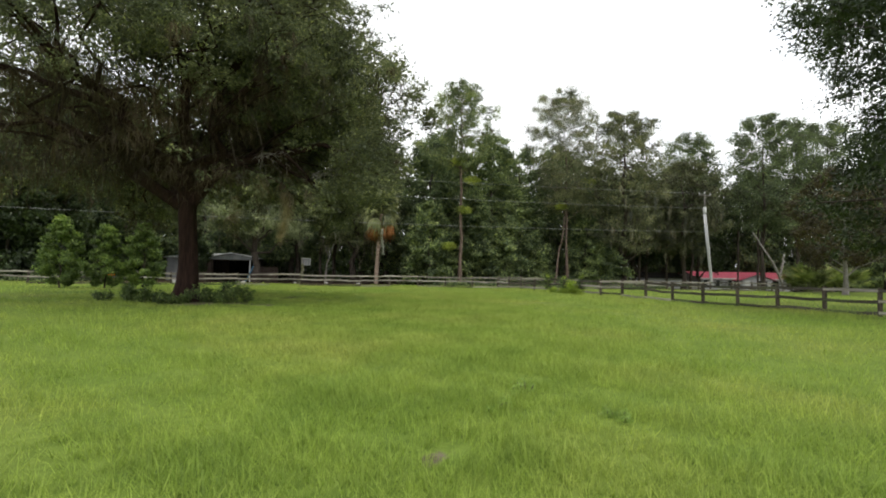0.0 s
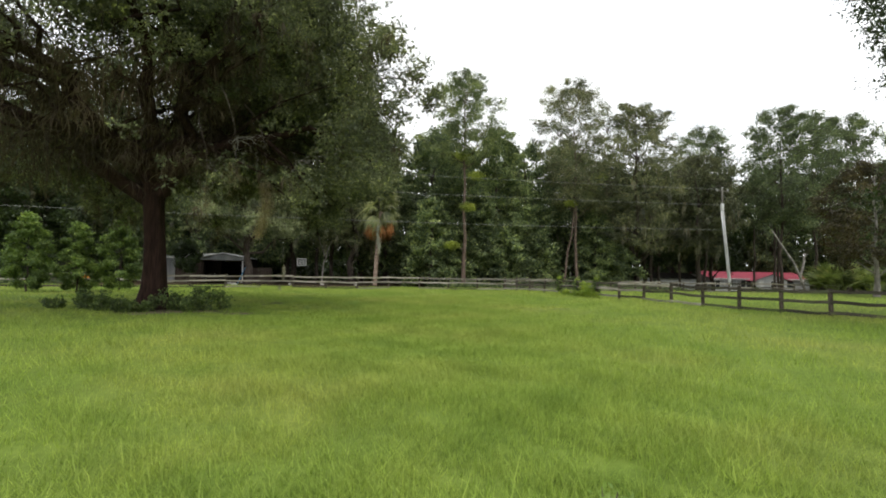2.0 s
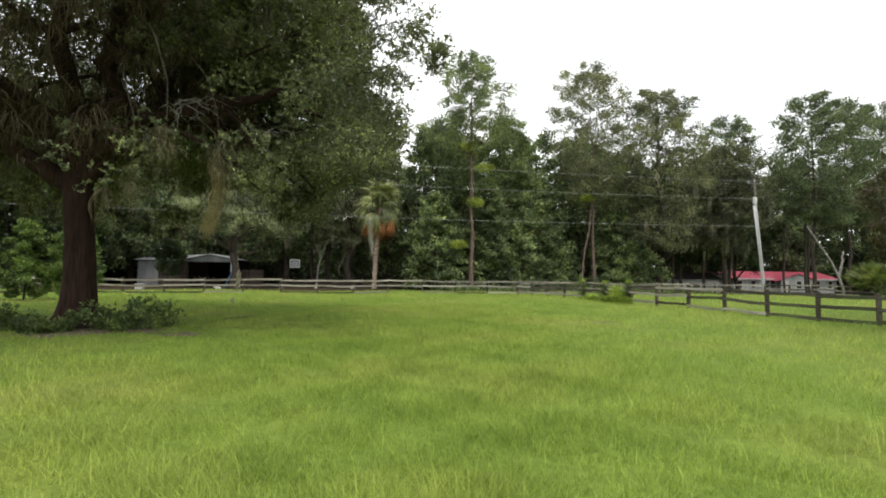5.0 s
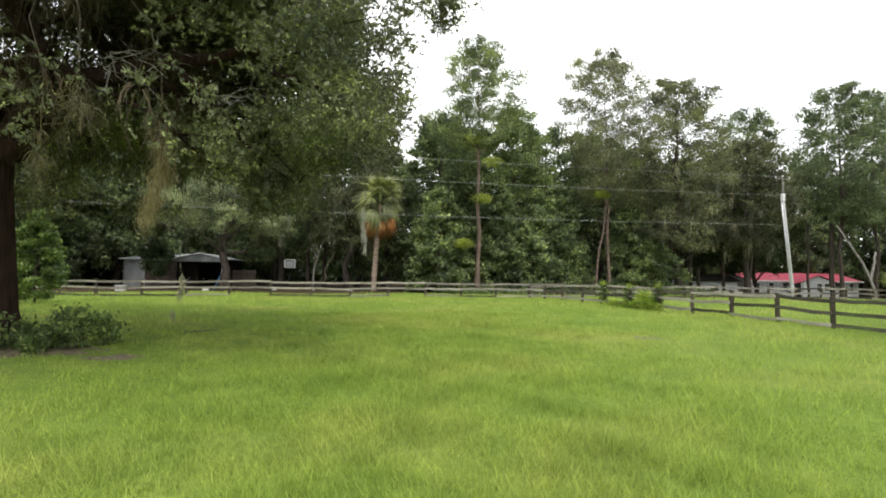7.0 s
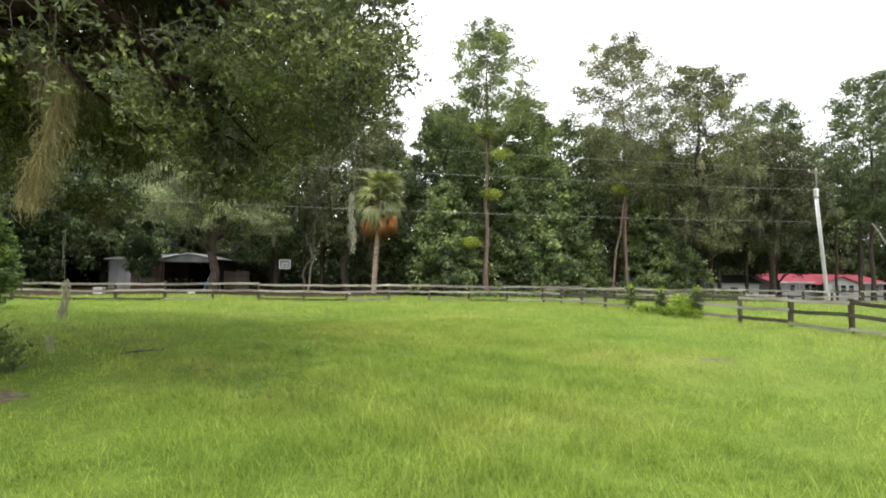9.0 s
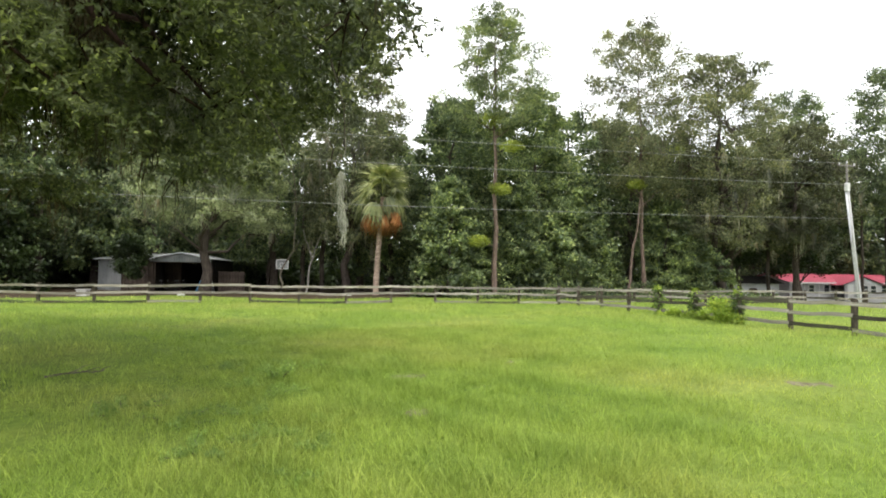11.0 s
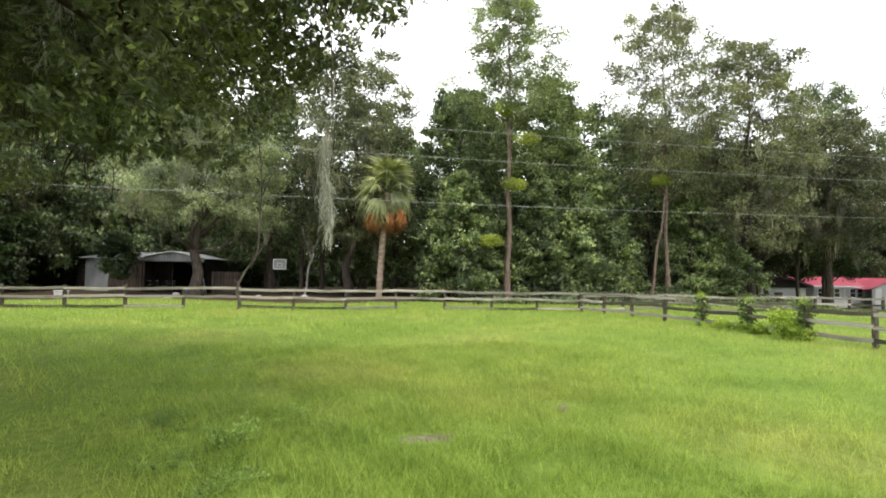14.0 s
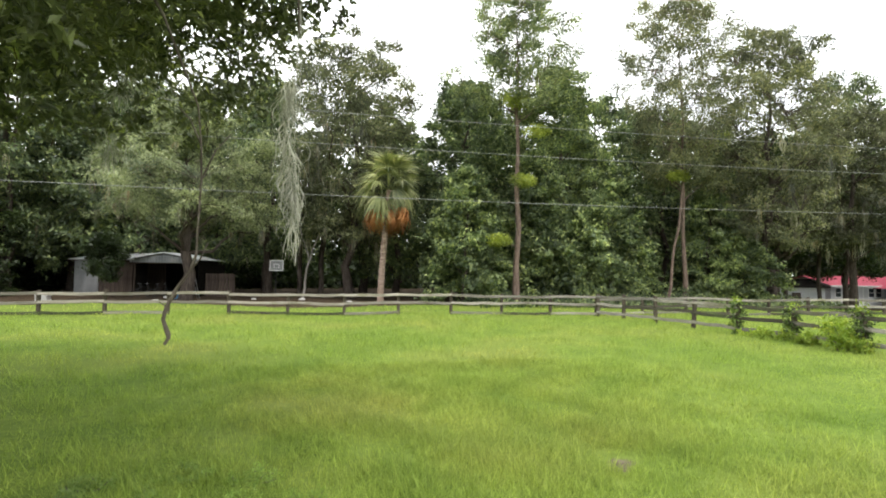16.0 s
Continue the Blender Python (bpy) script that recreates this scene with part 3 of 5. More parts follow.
def live_oak():
    rng = np.random.default_rng(5)
    root = thing("live_oak", pose(OAK[0], OAK[1], -0.05), "massive spreading live oak hung with grey moss, reddish dark bark", "tree")
    tb = Tubes()
    zz = np.array([0, 0.15, 0.4, 0.8, 1.5, 2.5, 3.6, 4.6, 5.6])
    ra = np.array([0.92, 0.68, 0.53, 0.44, 0.385, 0.355, 0.35, 0.37, 0.32])
    p = np.stack([0.06 * np.sin(zz), 0.05 * np.cos(zz * 0.8), zz], -1)
    tb.add(p, ra, 44, 0.12)
    # lumpy egg of twig tips, boughs drooping at the rim
    tips, bough = crown_tips(rng, 4300, 10.3, 3.7, 16.6, 0.15, 0.5, 0.3, 0.94, 0.2, 18, 0.078, 0.46)
    rr = np.hypot(tips[:, 0], tips[:, 1])
    keep = tips[:, 2] > 3.2 + 2.0 * np.clip(1 - rr / 8.0, 0, 1) + 0.35 * np.sin(tips[:, 0] * 1.3) + 0.8 * np.clip(tips[:, 0] - 6.4, 0, 3) + 0.22 * np.clip(tips[:, 1], 0, 6) * (tips[:, 0] > 2)
    hollow = (tips[:, 2] < 6.6) & (rr < 4.2) | (tips[:, 0] < 1.0) & (tips[:, 1] < 3.0) & (tips[:, 2] < 7.4 + 0.8 * np.sin(tips[:, 1] * 0.9 + tips[:, 0])) & (rng.uniform(0, 1, len(tips)) < 0.85)
    keep &= ~hollow
    tips, bough = tips[keep], bough[keep]
    # low leafy boughs on the open side
    nl = 560
    lx, ly = rng.uniform(0.8, 9.6, nl), rng.uniform(-6.5, 7.0, nl)
    lr = np.hypot(lx, ly)
    low_z = 3.3 + 0.7 * np.clip(6.0 - lx, 0, 4.5) + 0.5 * np.sin(lx * 1.1 + 1) * np.sin(ly * 0.9) + 0.8 * np.clip(lx - 6.4, 0, 3) + 0.24 * np.clip(ly, 0, 6) + rng.uniform(0, 1, nl) ** 1.6 * 3.6 + 1.6 * np.clip(1 - lr / 3.5, 0, 1)
    low_b = np.stack([lx, ly, low_z], -1)[(lr < 9.8) & ((lx > 3.6) | (ly > 1.0)) & (np.sin(lx * 1.5 + 0.7 * ly) * np.sin(ly * 1.1 + 2) > -0.35)]
    tips, bough = np.concatenate([tips, low_b]), np.concatenate([bough, low_b * np.array([0.92, 0.92, 1.0]) + np.array([0, 0, 0.4])])
    # the sunlit shell of the upper boughs, and a few low boughs beside the open field
    sz, sa = rng.uniform(7.7, 14.5, 640), np.radians(rng.uniform(165, 335, 640))
    sr_ = 9.7 * np.sqrt(np.clip(1 - ((sz - 8) / 9.0) ** 2, 0, 1)) * rng.uniform(0.74, 1.0, 640) * (1 + 0.08 * np.sin(sa * 7 + sz * 2))
    shell = np.stack([np.cos(sa) * sr_, np.sin(sa) * sr_, sz], -1)
    shell = shell[np.sin(sa * 9 + sz * 0.8) * np.sin(sz * 1.7 + sa * 2) > -0.45]
    lowest = np.stack([rng.uniform(5.4, 6.8, 50), rng.uniform(-0.8, 3.0, 50), rng.uniform(3.4, 4.4, 50)], -1)
    tips, bough = np.concatenate([tips, shell, lowest]), np.concatenate([bough, shell * np.array([0.85, 0.85, 1]), lowest + np.array([-0.3, 0, 0.4])])
    tips[:, 1] = np.where(tips[:, 1] < 0, tips[:, 1] * np.where(tips[:, 2] > 8.0, 0.9, 0.68), tips[:, 1])
    # a dark open storey between the upper and the lower boughs, and an open front below it
    gap = lambda p: (np.hypot(p[:, 0], p[:, 1] * 1.2) < 7.4) & (p[:, 1] < 2.5) & (np.abs(p[:, 2] - 6.5 - 0.4 * np.sin(p[:, 0] * 0.9)) < 1.15) | (p[:, 1] < -3.5) & (p[:, 2] < 7.6) & (p[:, 0] < 5.6)
    carved = gap(tips) & (rng.uniform(0, 1, len(tips)) < 0.9)
    tips, bough = tips[~carved], bough[~carved]
    # the rim is clipped where boughs touch the open field
    far = np.hypot(tips[:, 0], tips[:, 1])
    tips[:, :2] *= (np.minimum(far, 10.0 + 0.25 * (far - 10.0)) / np.maximum(far, 0.1))[:, None]
    nodes = []
    fork = np.array([0.0, 0.0, 4.6])
    for i in range(13):
        a = i * 2.4 + rng.uniform(-0.3, 0.3)
        el = [0.28, 0.55, 0.95][i % 3]
        L = [8.6, 9.0, 10.0][i % 3] * rng.uniform(0.85, 1.05)
        e = fork + np.array([math.cos(a) * math.cos(el), math.sin(a) * math.cos(el), math.sin(el)]) * L
        lp = bent(rng, fork + np.array([math.cos(a), math.sin(a), 0]) * 0.25 + np.array([0, 0, rng.uniform(-0.6, 0.8)]), e, 9, 0.05, 0.1)
        tb.add(lp, np.linspace(0.28, 0.05, 9), 8)
        nodes.append(lp[2:])
        for _ in range(5):
            s = lp[rng.integers(2, 8)]
            g = tips[np.argsort(((tips - s) ** 2).sum(1))[rng.integers(30, 260)]]
            bp = bent(rng, s, g, 6, 0.07, 0.04)
            tb.add(bp, np.linspace(0.085, 0.018, 6), 5)
            nodes.append(bp[1:])
    nodes = np.concatenate(nodes)
    for g in tips[rng.uniform(0, 1, len(tips)) < 0.22]:
        s = nodes[np.argmin(((nodes - g) ** 2).sum(1))]
        if np.linalg.norm(s - g) < 2.2:
            tb.add(bent(rng, s, g, 4, 0.09, 0.04), [0.022, 0.017, 0.011, 0.005], 3)
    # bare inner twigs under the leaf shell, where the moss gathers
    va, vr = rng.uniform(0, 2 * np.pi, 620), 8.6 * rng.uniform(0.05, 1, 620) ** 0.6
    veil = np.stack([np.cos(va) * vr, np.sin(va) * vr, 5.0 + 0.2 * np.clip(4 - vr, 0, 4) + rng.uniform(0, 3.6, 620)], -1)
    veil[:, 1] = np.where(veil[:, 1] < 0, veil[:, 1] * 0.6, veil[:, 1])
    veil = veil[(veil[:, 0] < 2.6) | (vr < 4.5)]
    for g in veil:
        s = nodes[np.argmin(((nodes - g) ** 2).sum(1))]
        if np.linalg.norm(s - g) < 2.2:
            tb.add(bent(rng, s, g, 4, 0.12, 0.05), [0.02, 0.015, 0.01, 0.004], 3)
    part_mesh("trunk", tb.mesh("trunk", M_OAKBARK), root, "thick reddish-brown furrowed trunk and limbs")
    # each tip carries a flat pad of twiglets, and each twiglet a rosette of narrow leaves
    def pads(pts, twiglets, leaves, reach, size, single):
        o = np.repeat(pts, twiglets, 0)
        wide_ = reach * rng.uniform(0.6, 1.35, (len(pts), 1)).repeat(twiglets, 0)
        o = o + ball(rng, len(o)) * wide_ * np.array([1, 1, 0.5])
        d = unit(rng.normal(0, 1, o.shape) + unit(o - np.array([0, 0, 7.0])) * 0.9 + np.array([0, 0, 0.25]))
        c, dd = np.repeat(o, leaves, 0), np.repeat(d, leaves, 0)
        c = c + dd * rng.uniform(-0.07, 0.09, (len(c), 1)) + rng.normal(0, 0.022, c.shape)
        return leaf_arrays(rng, c, size[0], size[1], 0.05, dd, 0.45, single)

    near_side = (tips[:, 1] < 3.5) & (tips[:, 2] < 12.5) & (tips[:, 0] > -7.5)
    foremost = near_side & (tips[:, 1] < -2.0)
    small = join(pads(tips[foremost], 15, 9, 0.54, (0.085, 0.036), False), pads(tips[near_side & ~foremost], 12, 9, 0.54, (0.1, 0.046), False), pads(tips[~near_side], 10, 7, 0.58, (0.13, 0.07), True))
    ax = np.array([0, 0, 8.5])
    ci, cb = np.repeat(tips, 10, 0), np.repeat(bough, 10, 0)
    ci = cb + (ci - cb) * rng.uniform(0.1, 0.8, (len(ci), 1))
    core = rng.uniform(0, 1, len(ci)) < 0.3
    ci[core] = ax + (ci[core] - ax) * np.array([0.62, 0.62, 0.85])
    ci += rng.normal(0, 0.2, ci.shape)
    ci = ci[~gap(ci)]
    ci = ci[(ci[:, 2] > 7.2) | (ci[:, 0] > 1.0) | (ci[:, 1] > 3.0)]
    ci = ci[ci[:, 2] > 5.2 - 0.12 * np.hypot(ci[:, 0], ci[:, 1])]
    inner_l = leaf_arrays(rng, ci, 0.12, 0.06, 0.1, None, 0.6, True)
    # the shaded inner foliage
    n = 270000
    a, h = rng.uniform(0, 2 * np.pi, n), rng.uniform(0, 1, n)
    rad = (8.3 * np.where(h < 0.34, 0.92 + 0.08 * h / 0.34, 0.12 + 0.88 * np.cos((h - 0.34) / 0.66 * np.pi / 2))) * rng.uniform(0.05, 0.95, n) ** 0.6
    q = np.stack([np.cos(a) * rad, np.sin(a) * rad, 4.6 + 12.0 * h + 1.4 * np.clip(1 - rad / 8, 0, 1)], -1)
    q = q[(q[:, 2] > 8.0) | ((q[:, 0] > 1.5) | (q[:, 1] > 3.0)) & (q[:, 2] > 4.8)]
    q[:, 1] = np.where(q[:, 1] < 0, q[:, 1] * 0.62, q[:, 1])
    q = q[(q[:, 1] > -1.2) | (q[:, 2] > 9.5)]
    q = q[np.sin(q[:, 0] * 1.7 + 1) * np.sin(q[:, 1] * 1.6) * np.sin(q[:, 2] * 1.9) > -0.42]
    q = q[(q[:, 2] < 10.5) | (q[:, 0] > 3) | (np.sin(q[:, 0] * 1.1) * np.sin(q[:, 1] * 1.2 + 1) * np.sin(q[:, 2] * 1.3) > -0.12)]
    q = q[(q[:, 0] > -3.0) | (q[:, 2] < 8.5) | (rng.uniform(0, 1, len(q)) < 0.22)]
    q = q[~gap(q)]
    deep = leaf_arrays(rng, q, 0.16, 0.12, 0.1, None, 0.6, True)
    # the boughs over the open side are the fullest
    q2 = np.stack([rng.uniform(1.0, 8.2, 125000), rng.uniform(-1.5, 9.0, 125000), rng.uniform(5.2, 12.0, 125000)], -1)
    q2 = q2[np.hypot(q2[:, 0], q2[:, 1]) < 8.6 - 0.35 * np.clip(q2[:, 2] - 8, 0, 9)]
    q2 = q2[~gap(q2)]
    deep2 = leaf_arrays(rng, q2, 0.13, 0.08, 0.1, None, 0.6, True)
    part_mesh("crown", mesh_from("crown", *join(small, inner_l, deep, deep2), M_OAK), root)
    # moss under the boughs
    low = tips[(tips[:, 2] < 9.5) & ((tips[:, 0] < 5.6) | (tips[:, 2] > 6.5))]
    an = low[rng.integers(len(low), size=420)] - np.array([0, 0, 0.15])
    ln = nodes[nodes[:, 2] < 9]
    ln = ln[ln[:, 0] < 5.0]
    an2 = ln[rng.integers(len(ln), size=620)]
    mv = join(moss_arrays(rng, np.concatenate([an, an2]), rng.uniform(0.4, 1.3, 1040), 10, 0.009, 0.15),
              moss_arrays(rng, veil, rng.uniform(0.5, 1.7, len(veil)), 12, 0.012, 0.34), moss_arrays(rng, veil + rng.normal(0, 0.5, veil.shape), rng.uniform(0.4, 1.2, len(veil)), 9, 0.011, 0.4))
    # real hanging moss, its colour darkened to imitate shade under the leaf shell
    part_mesh("spanish_moss", mesh_from("spanish_moss", *mv, M_MOSSDARK), root, "brown-grey curtains of hanging moss, toned dark for the crown's inner shade")["kind"] = "stuff"
    # the large single tassels: x, y, top, length, thickness
    for mx, my, mz, ml, ms, k in ((-6.7, 22.3, 4.7, 2.2, 0.085, 70), (-2.56, 25.1, 3.45, 1.2, 0.028, 24), (-5.95, 21.2, 1.75, 0.85, 0.014, 11), (-8.4, 21.6, 4.3, 1.4, 0.09, 16), (-4.6, 27.5, 4.6, 1.5, 0.09, 16), (-7.4, 20.6, 4.9, 1.2, 0.12, 16), (-4.9, 24.6, 4.6, 1.0, 0.1, 14)):
        o = (mx - OAK[0], my - OAK[1], mz)
        # short wisps all along a crooked cord, fullest in the middle
        hh = rng.uniform(0, 0.85, k) ** 0.9
        cord = np.stack([o[0] + 0.05 * ml * np.sin(hh * 5 + mx) - 0.06 * ml * hh, o[1] + 0.04 * ml * np.cos(hh * 4), mz - ml * hh], -1)
        wisps = [moss_arrays(rng, [p], [ml * float(rng.uniform(0.2, 0.42)) * (1 - 0.4 * float(u))], 12, 0.005, ms * (0.4 + 1.2 * math.sin(math.pi * (0.15 + 0.8 * float(u)))), 0.028) for p, u in zip(cord, hh)]
        wisps.append(moss_arrays(rng, [(o[0], o[1], mz + 0.5)], [0.9], 4, 0.004, 0.01, 0.006))
        part_mesh("moss_tassel", mesh_from("moss_tassel", *join(*wisps), M_MOSSPALE if mx > -5.8 else M_MOSS if mx > -6.5 else M_MOSSTAN), root, "long pale grey tassel of moss")
        if mz < 3:
            continue
        t2 = Tubes()
        hang = np.array([[o[0], o[1], mz + 0.3], [o[0] - 0.03, o[1] + 0.02, mz + 1.0], [o[0] - 0.3, o[1] + 0.05, mz + 1.9], [o[0] * 0.8, o[1] * 0.8, mz + 2.6]])
        t2.add(hang, [0.006, 0.008, 0.012, 0.02], 4)
        part_mesh("twig", t2.mesh("twig", M_TWIG), root)
    # sprays of bare pale twigs under the open side
    for bx, by, bz, n_tw in ((3.2, -2.3, 5.9, 12), (5.2, -2.0, 5.3, 8), (2.2, -1.6, 5.2, 8)):
        tw = Tubes()
        b0 = np.array([bx, by, bz])
        for _ in range(n_tw):
            e = b0 + np.array([rng.uniform(-0.3, 1.7), rng.uniform(-0.7, 0.5), rng.uniform(-1.1, 0.3)])
            line = bent(rng, b0 + rng.normal(0, 0.08, 3), e, 7, 0.05, 0.12)
            tw.add(line, np.linspace(0.011, 0.003, 7), 4)
            tw.add(bent(rng, line[4], line[4] + rng.normal(0, 0.3, 3), 4, 0.08), [0.005, 0.004, 0.003, 0.002], 3)
        part_mesh("twig_spray", tw.mesh("twig_spray", M_DEADWOOD), root, "spray of bare pale twigs")["kind"] = "stuff"
    # the broken limb that hangs out of the crown
    d = Tubes()
    tip = np.array([-3.58 - OAK[0], 25.8 - OAK[1], 1.52])
    main = tip + np.array([(0, 0, 0), (0.03, 0, 0.05), (0.025, 0, 0.08), (-0.015, 0, 0.19), (0, 0.02, 0.29), (0.065, 0.03, 0.43), (0.16, 0.04, 0.58), (0.195, 0.05, 0.7), (0.2, 0.05, 0.96),
                           (0.215, 0.05, 1.3), (0.205, 0.05, 1.58), (0.17, 0.05, 1.9), (-0.1, 0, 2.6), (-0.7, -0.1, 3.6)])
    d.add(main, [0.013, 0.016, 0.02, 0.016, 0.015, 0.014, 0.013, 0.011, 0.009, 0.008, 0.008, 0.008, 0.012, 0.02], 7, 0.08)
    for w in ([(0.16, 0.04, 0.58), (0.22, 0.06, 0.66), (0.28, 0.06, 0.8)], [(0.215, 0.05, 1.3), (0.3, 0.1, 1.55), (0.42, 0.1, 1.7)], [(0.205, 0.05, 1.58), (0.1, 0.1, 1.8), (0.0, 0.1, 1.9)], [(0.0, 0.02, 0.29), (-0.05, 0.0, 0.33)]):
        d.add(tip + np.array(w), np.linspace(0.008, 0.004, len(w)), 4)
    part_mesh("hanging_branch", d.mesh("hanging_branch", M_TWIG), root, "broken bare branch hanging from the crown")


live_oak()

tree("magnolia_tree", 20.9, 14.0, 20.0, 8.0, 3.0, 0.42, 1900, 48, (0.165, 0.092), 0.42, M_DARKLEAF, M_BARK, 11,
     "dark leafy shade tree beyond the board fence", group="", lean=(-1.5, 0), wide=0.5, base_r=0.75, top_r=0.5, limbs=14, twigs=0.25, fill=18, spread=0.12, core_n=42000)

# heroes at the wood's edge
tree("cypress_tree", 8.0, 52.3, 20.9, 4.0, 12.2, 0.2, 560, 58, (0.17, 0.07), 0.34, M_NEEDLE, M_PINEBARK, 21, "tall slender conifer with a bare reddish trunk and feathery tufts", wide=0.42, base_r=0.6, top_r=0.45, inner=0.25, flat=0.62, limbs=30, twigs=0.5, crook=0.004, fill=12, tufts=((0.1, 7.7, 0.85), (0.95, 10.8, 0.85), (-0.4, 12.6, 0.95), (-1.4, 4.0, 0.8)))
tree("cypress_tree", 20.3, 53.0, 21.3, 4.7, 8.5, 0.16, 820, 54, (0.17, 0.075), 0.36, M_OLIVE, M_PINEBARK, 22, "tall conifer with an open crown above a bare trunk", lean=(-0.5, 0), wide=0.6, base_r=0.5, top_r=0.45, inner=0.25, flat=0.78, limbs=30, twigs=0.45, crook=0.004, fill=11, tufts=((-1.2, 8.6, 0.8), (1.9, 11.4, 0.9)))
tree("water_oak", 27.5, 53.6, 20.0, 5.4, 4.5, 0.3, 1000, 44, (0.18, 0.1), 0.38, M_OLIVE, M_BARK, 23, "tall open-crowned hardwood with moss on its lower boughs", wide=0.55, base_r=0.65, top_r=0.35, inner=0.35, limbs=26, moss=60, twigs=0.45, fill=11)
tree("water_oak", 36.5, 55.5, 15.9, 5.2, 5.0, 0.3, 680, 46, (0.2, 0.11), 0.4, M_SHADEOAK, M_BARK, 24, "rounded hardwood with dark lower limbs", wide=0.6, base_r=0.5, limbs=14, moss=50, twigs=0.25)
far_pine = tree("pine_tree", 47.5, 55.0, 22.6, 5.8, 8.5, 0.2, 640, 40, (0.22, 0.11), 0.42, M_PINE, M_BARK, 25, "tall woodland pine with a high layered crown", wide=0.6, base_r=0.45, limbs=24, twigs=0.4, crook=0.005, fill=12, flat=0.7, inner=0.35, per_bough=8, spread=0.18)
again(far_pine, 54.5, 57.0, 100, 1.03)
again(far_pine, 61.0, 58.0, 210, 1.05)
again(far_pine, 41.5, 60.5, 150, 0.95)
tree("water_oak", -2.2, 61.5, 19.6, 5.7, 4.5, 0.34, 1050, 46, (0.2, 0.1), 0.42, M_FEATHER, M_BARK, 26, "tall feathery oak with drooping grey-green foliage", wide=0.6, base_r=0.65, top_r=0.6, limbs=14, moss=90, droop=0.5, moss_len=(0.7, 2.6))
tree("water_oak", -12.5, 56.6, 13.4, 5.3, 5.1, 0.36, 860, 52, (0.17, 0.085), 0.36, M_PALELEAF, M_BARK, 27, "pale spreading oak with moss drooping over the shed", wide=0.35, base_r=0.9, top_r=0.2, limbs=14, moss=60, droop=0.6, moss_len=(0.4, 1.2))
tree("hardwood_tree", 6.2, 59.5, 16.6, 4.6, 1.2, 0.26, 800, 42, (0.21, 0.14), 0.4, M_DEEPGREEN, M_BARK, 28, "leafy hardwood clothed to the ground", wide=0.4, base_r=0.75, limbs=12)
tree("hardwood_tree", 12.6, 56.0, 16.8, 4.6, 1.0, 0.26, 800, 46, (0.2, 0.13), 0.38, M_HARD, M_BARK, 29, "leafy hardwood clothed to the ground", wide=0.4, base_r=0.75, limbs=12)
tree("bronze_tree", 38.6, 37.3, 11.0, 4.6, 2.6, 0.2, 420, 46, (0.18, 0.11), 0.36, M_BROWNLEAF, M_DEADWOOD, 30, "bronze-leaved tree with a pale trunk on the lawn", group="", wide=0.5, base_r=0.7, limbs=10)

# the woodland behind
bush = tree("understory_tree", 5.0, 53.6, 8.6, 3.0, 0.2, 0.12, 300, 29, (0.26, 0.17), 0.34, M_HARD, M_BARK, 41, "leafy undergrowth tree at the wood's edge", group="understory trees", wide=0.35, base_r=0.8, limbs=8)
bush2 = tree("understory_tree", 12.4, 53.4, 6.4, 2.8, 0.1, 0.1, 300, 29, (0.26, 0.17), 0.34, M_HARD, M_BARK, 42, "leafy undergrowth tree at the wood's edge", group="understory trees", wide=0.35, base_r=0.8, limbs=8)
# bush3 repeats the undergrowth tree with shade put into its leaf colour
bush3 = tree("understory_tree", -30.0, 56.5, 9.2, 3.2, 0.2, 0.12, 300, 29, (0.26, 0.17), 0.34, M_DARKLEAF, M_BARK, 45, "undergrowth tree at the wood's edge, leaf colour darkened for shade", group="understory trees", wide=0.35, base_r=0.8, limbs=8)
for bx, by, bt, bs, bh, kind in ((10.2, 54.6, 40, 0.95, 0.95, 0), (15.3, 54.2, 90, 1.0, 1.0, 0), (17.4, 54.8, 200, 0.8, 0.9, 1), (23.4, 54.8, 300, 0.95, 1.0, 0), (24.8, 53.0, 20, 0.85, 0.85, 1),
                                 (6.6, 54.6, 15, 0.8, 0.8, 1),
                                 (-27.5, 61.0, 45, 0.9, 1.0, 2), (-33.0, 54.0, 260, 1.2, 1.1, 2), (-37.0, 53.0, 20, 1.2, 1.2, 2),
                                 (66.0, 55.0, 10, 1.2, 1.2, 0), (57.0, 48.0, 100, 1.0, 1.0, 0)):
    again((bush, bush2, bush3)[kind], bx, by, bt, bs, bh)

tree("understory_tree", -18.9, 60.4, 4.4, 1.15, 1.3, 0.07, 150, 42, (0.17, 0.1), 0.3, M_DARKLEAF, M_BARK, 47, "dark leafy young oak in front of the shed", group="understory trees", wide=0.5, base_r=0.6, limbs=8)
wood = tree("hardwood_tree", -8.8, 65.0, 17.5, 5.4, 3.0, 0.3, 380, 25, (0.3, 0.19), 0.52, M_DEEPGREEN, M_BARK, 43, "dense dark hardwood of the wood behind the paddock", wide=0.5, base_r=0.7, limbs=10, moss=10, fill=12)
wood2 = tree("hardwood_tree", 1.6, 66.0, 15.5, 5.0, 1.8, 0.28, 380, 25, (0.3, 0.19), 0.52, M_HARD, M_BARK, 44, "dense dark hardwood of the wood behind the paddock", wide=0.45, base_r=0.75, limbs=10, fill=12)
# wood3: near-black leaf colour imitates the deep shade round the house
wood3 = tree("hardwood_tree", 31.5, 66.0, 17.0, 5.6, 4.6, 0.3, 420, 26, (0.3, 0.19), 0.52, M_DARKLEAF, M_BARK, 46, "hardwood near the neighbour's house, leaves coloured near black for deep shade", wide=0.5, base_r=0.75, limbs=10, fill=12)
rng_w = np.random.default_rng(8)
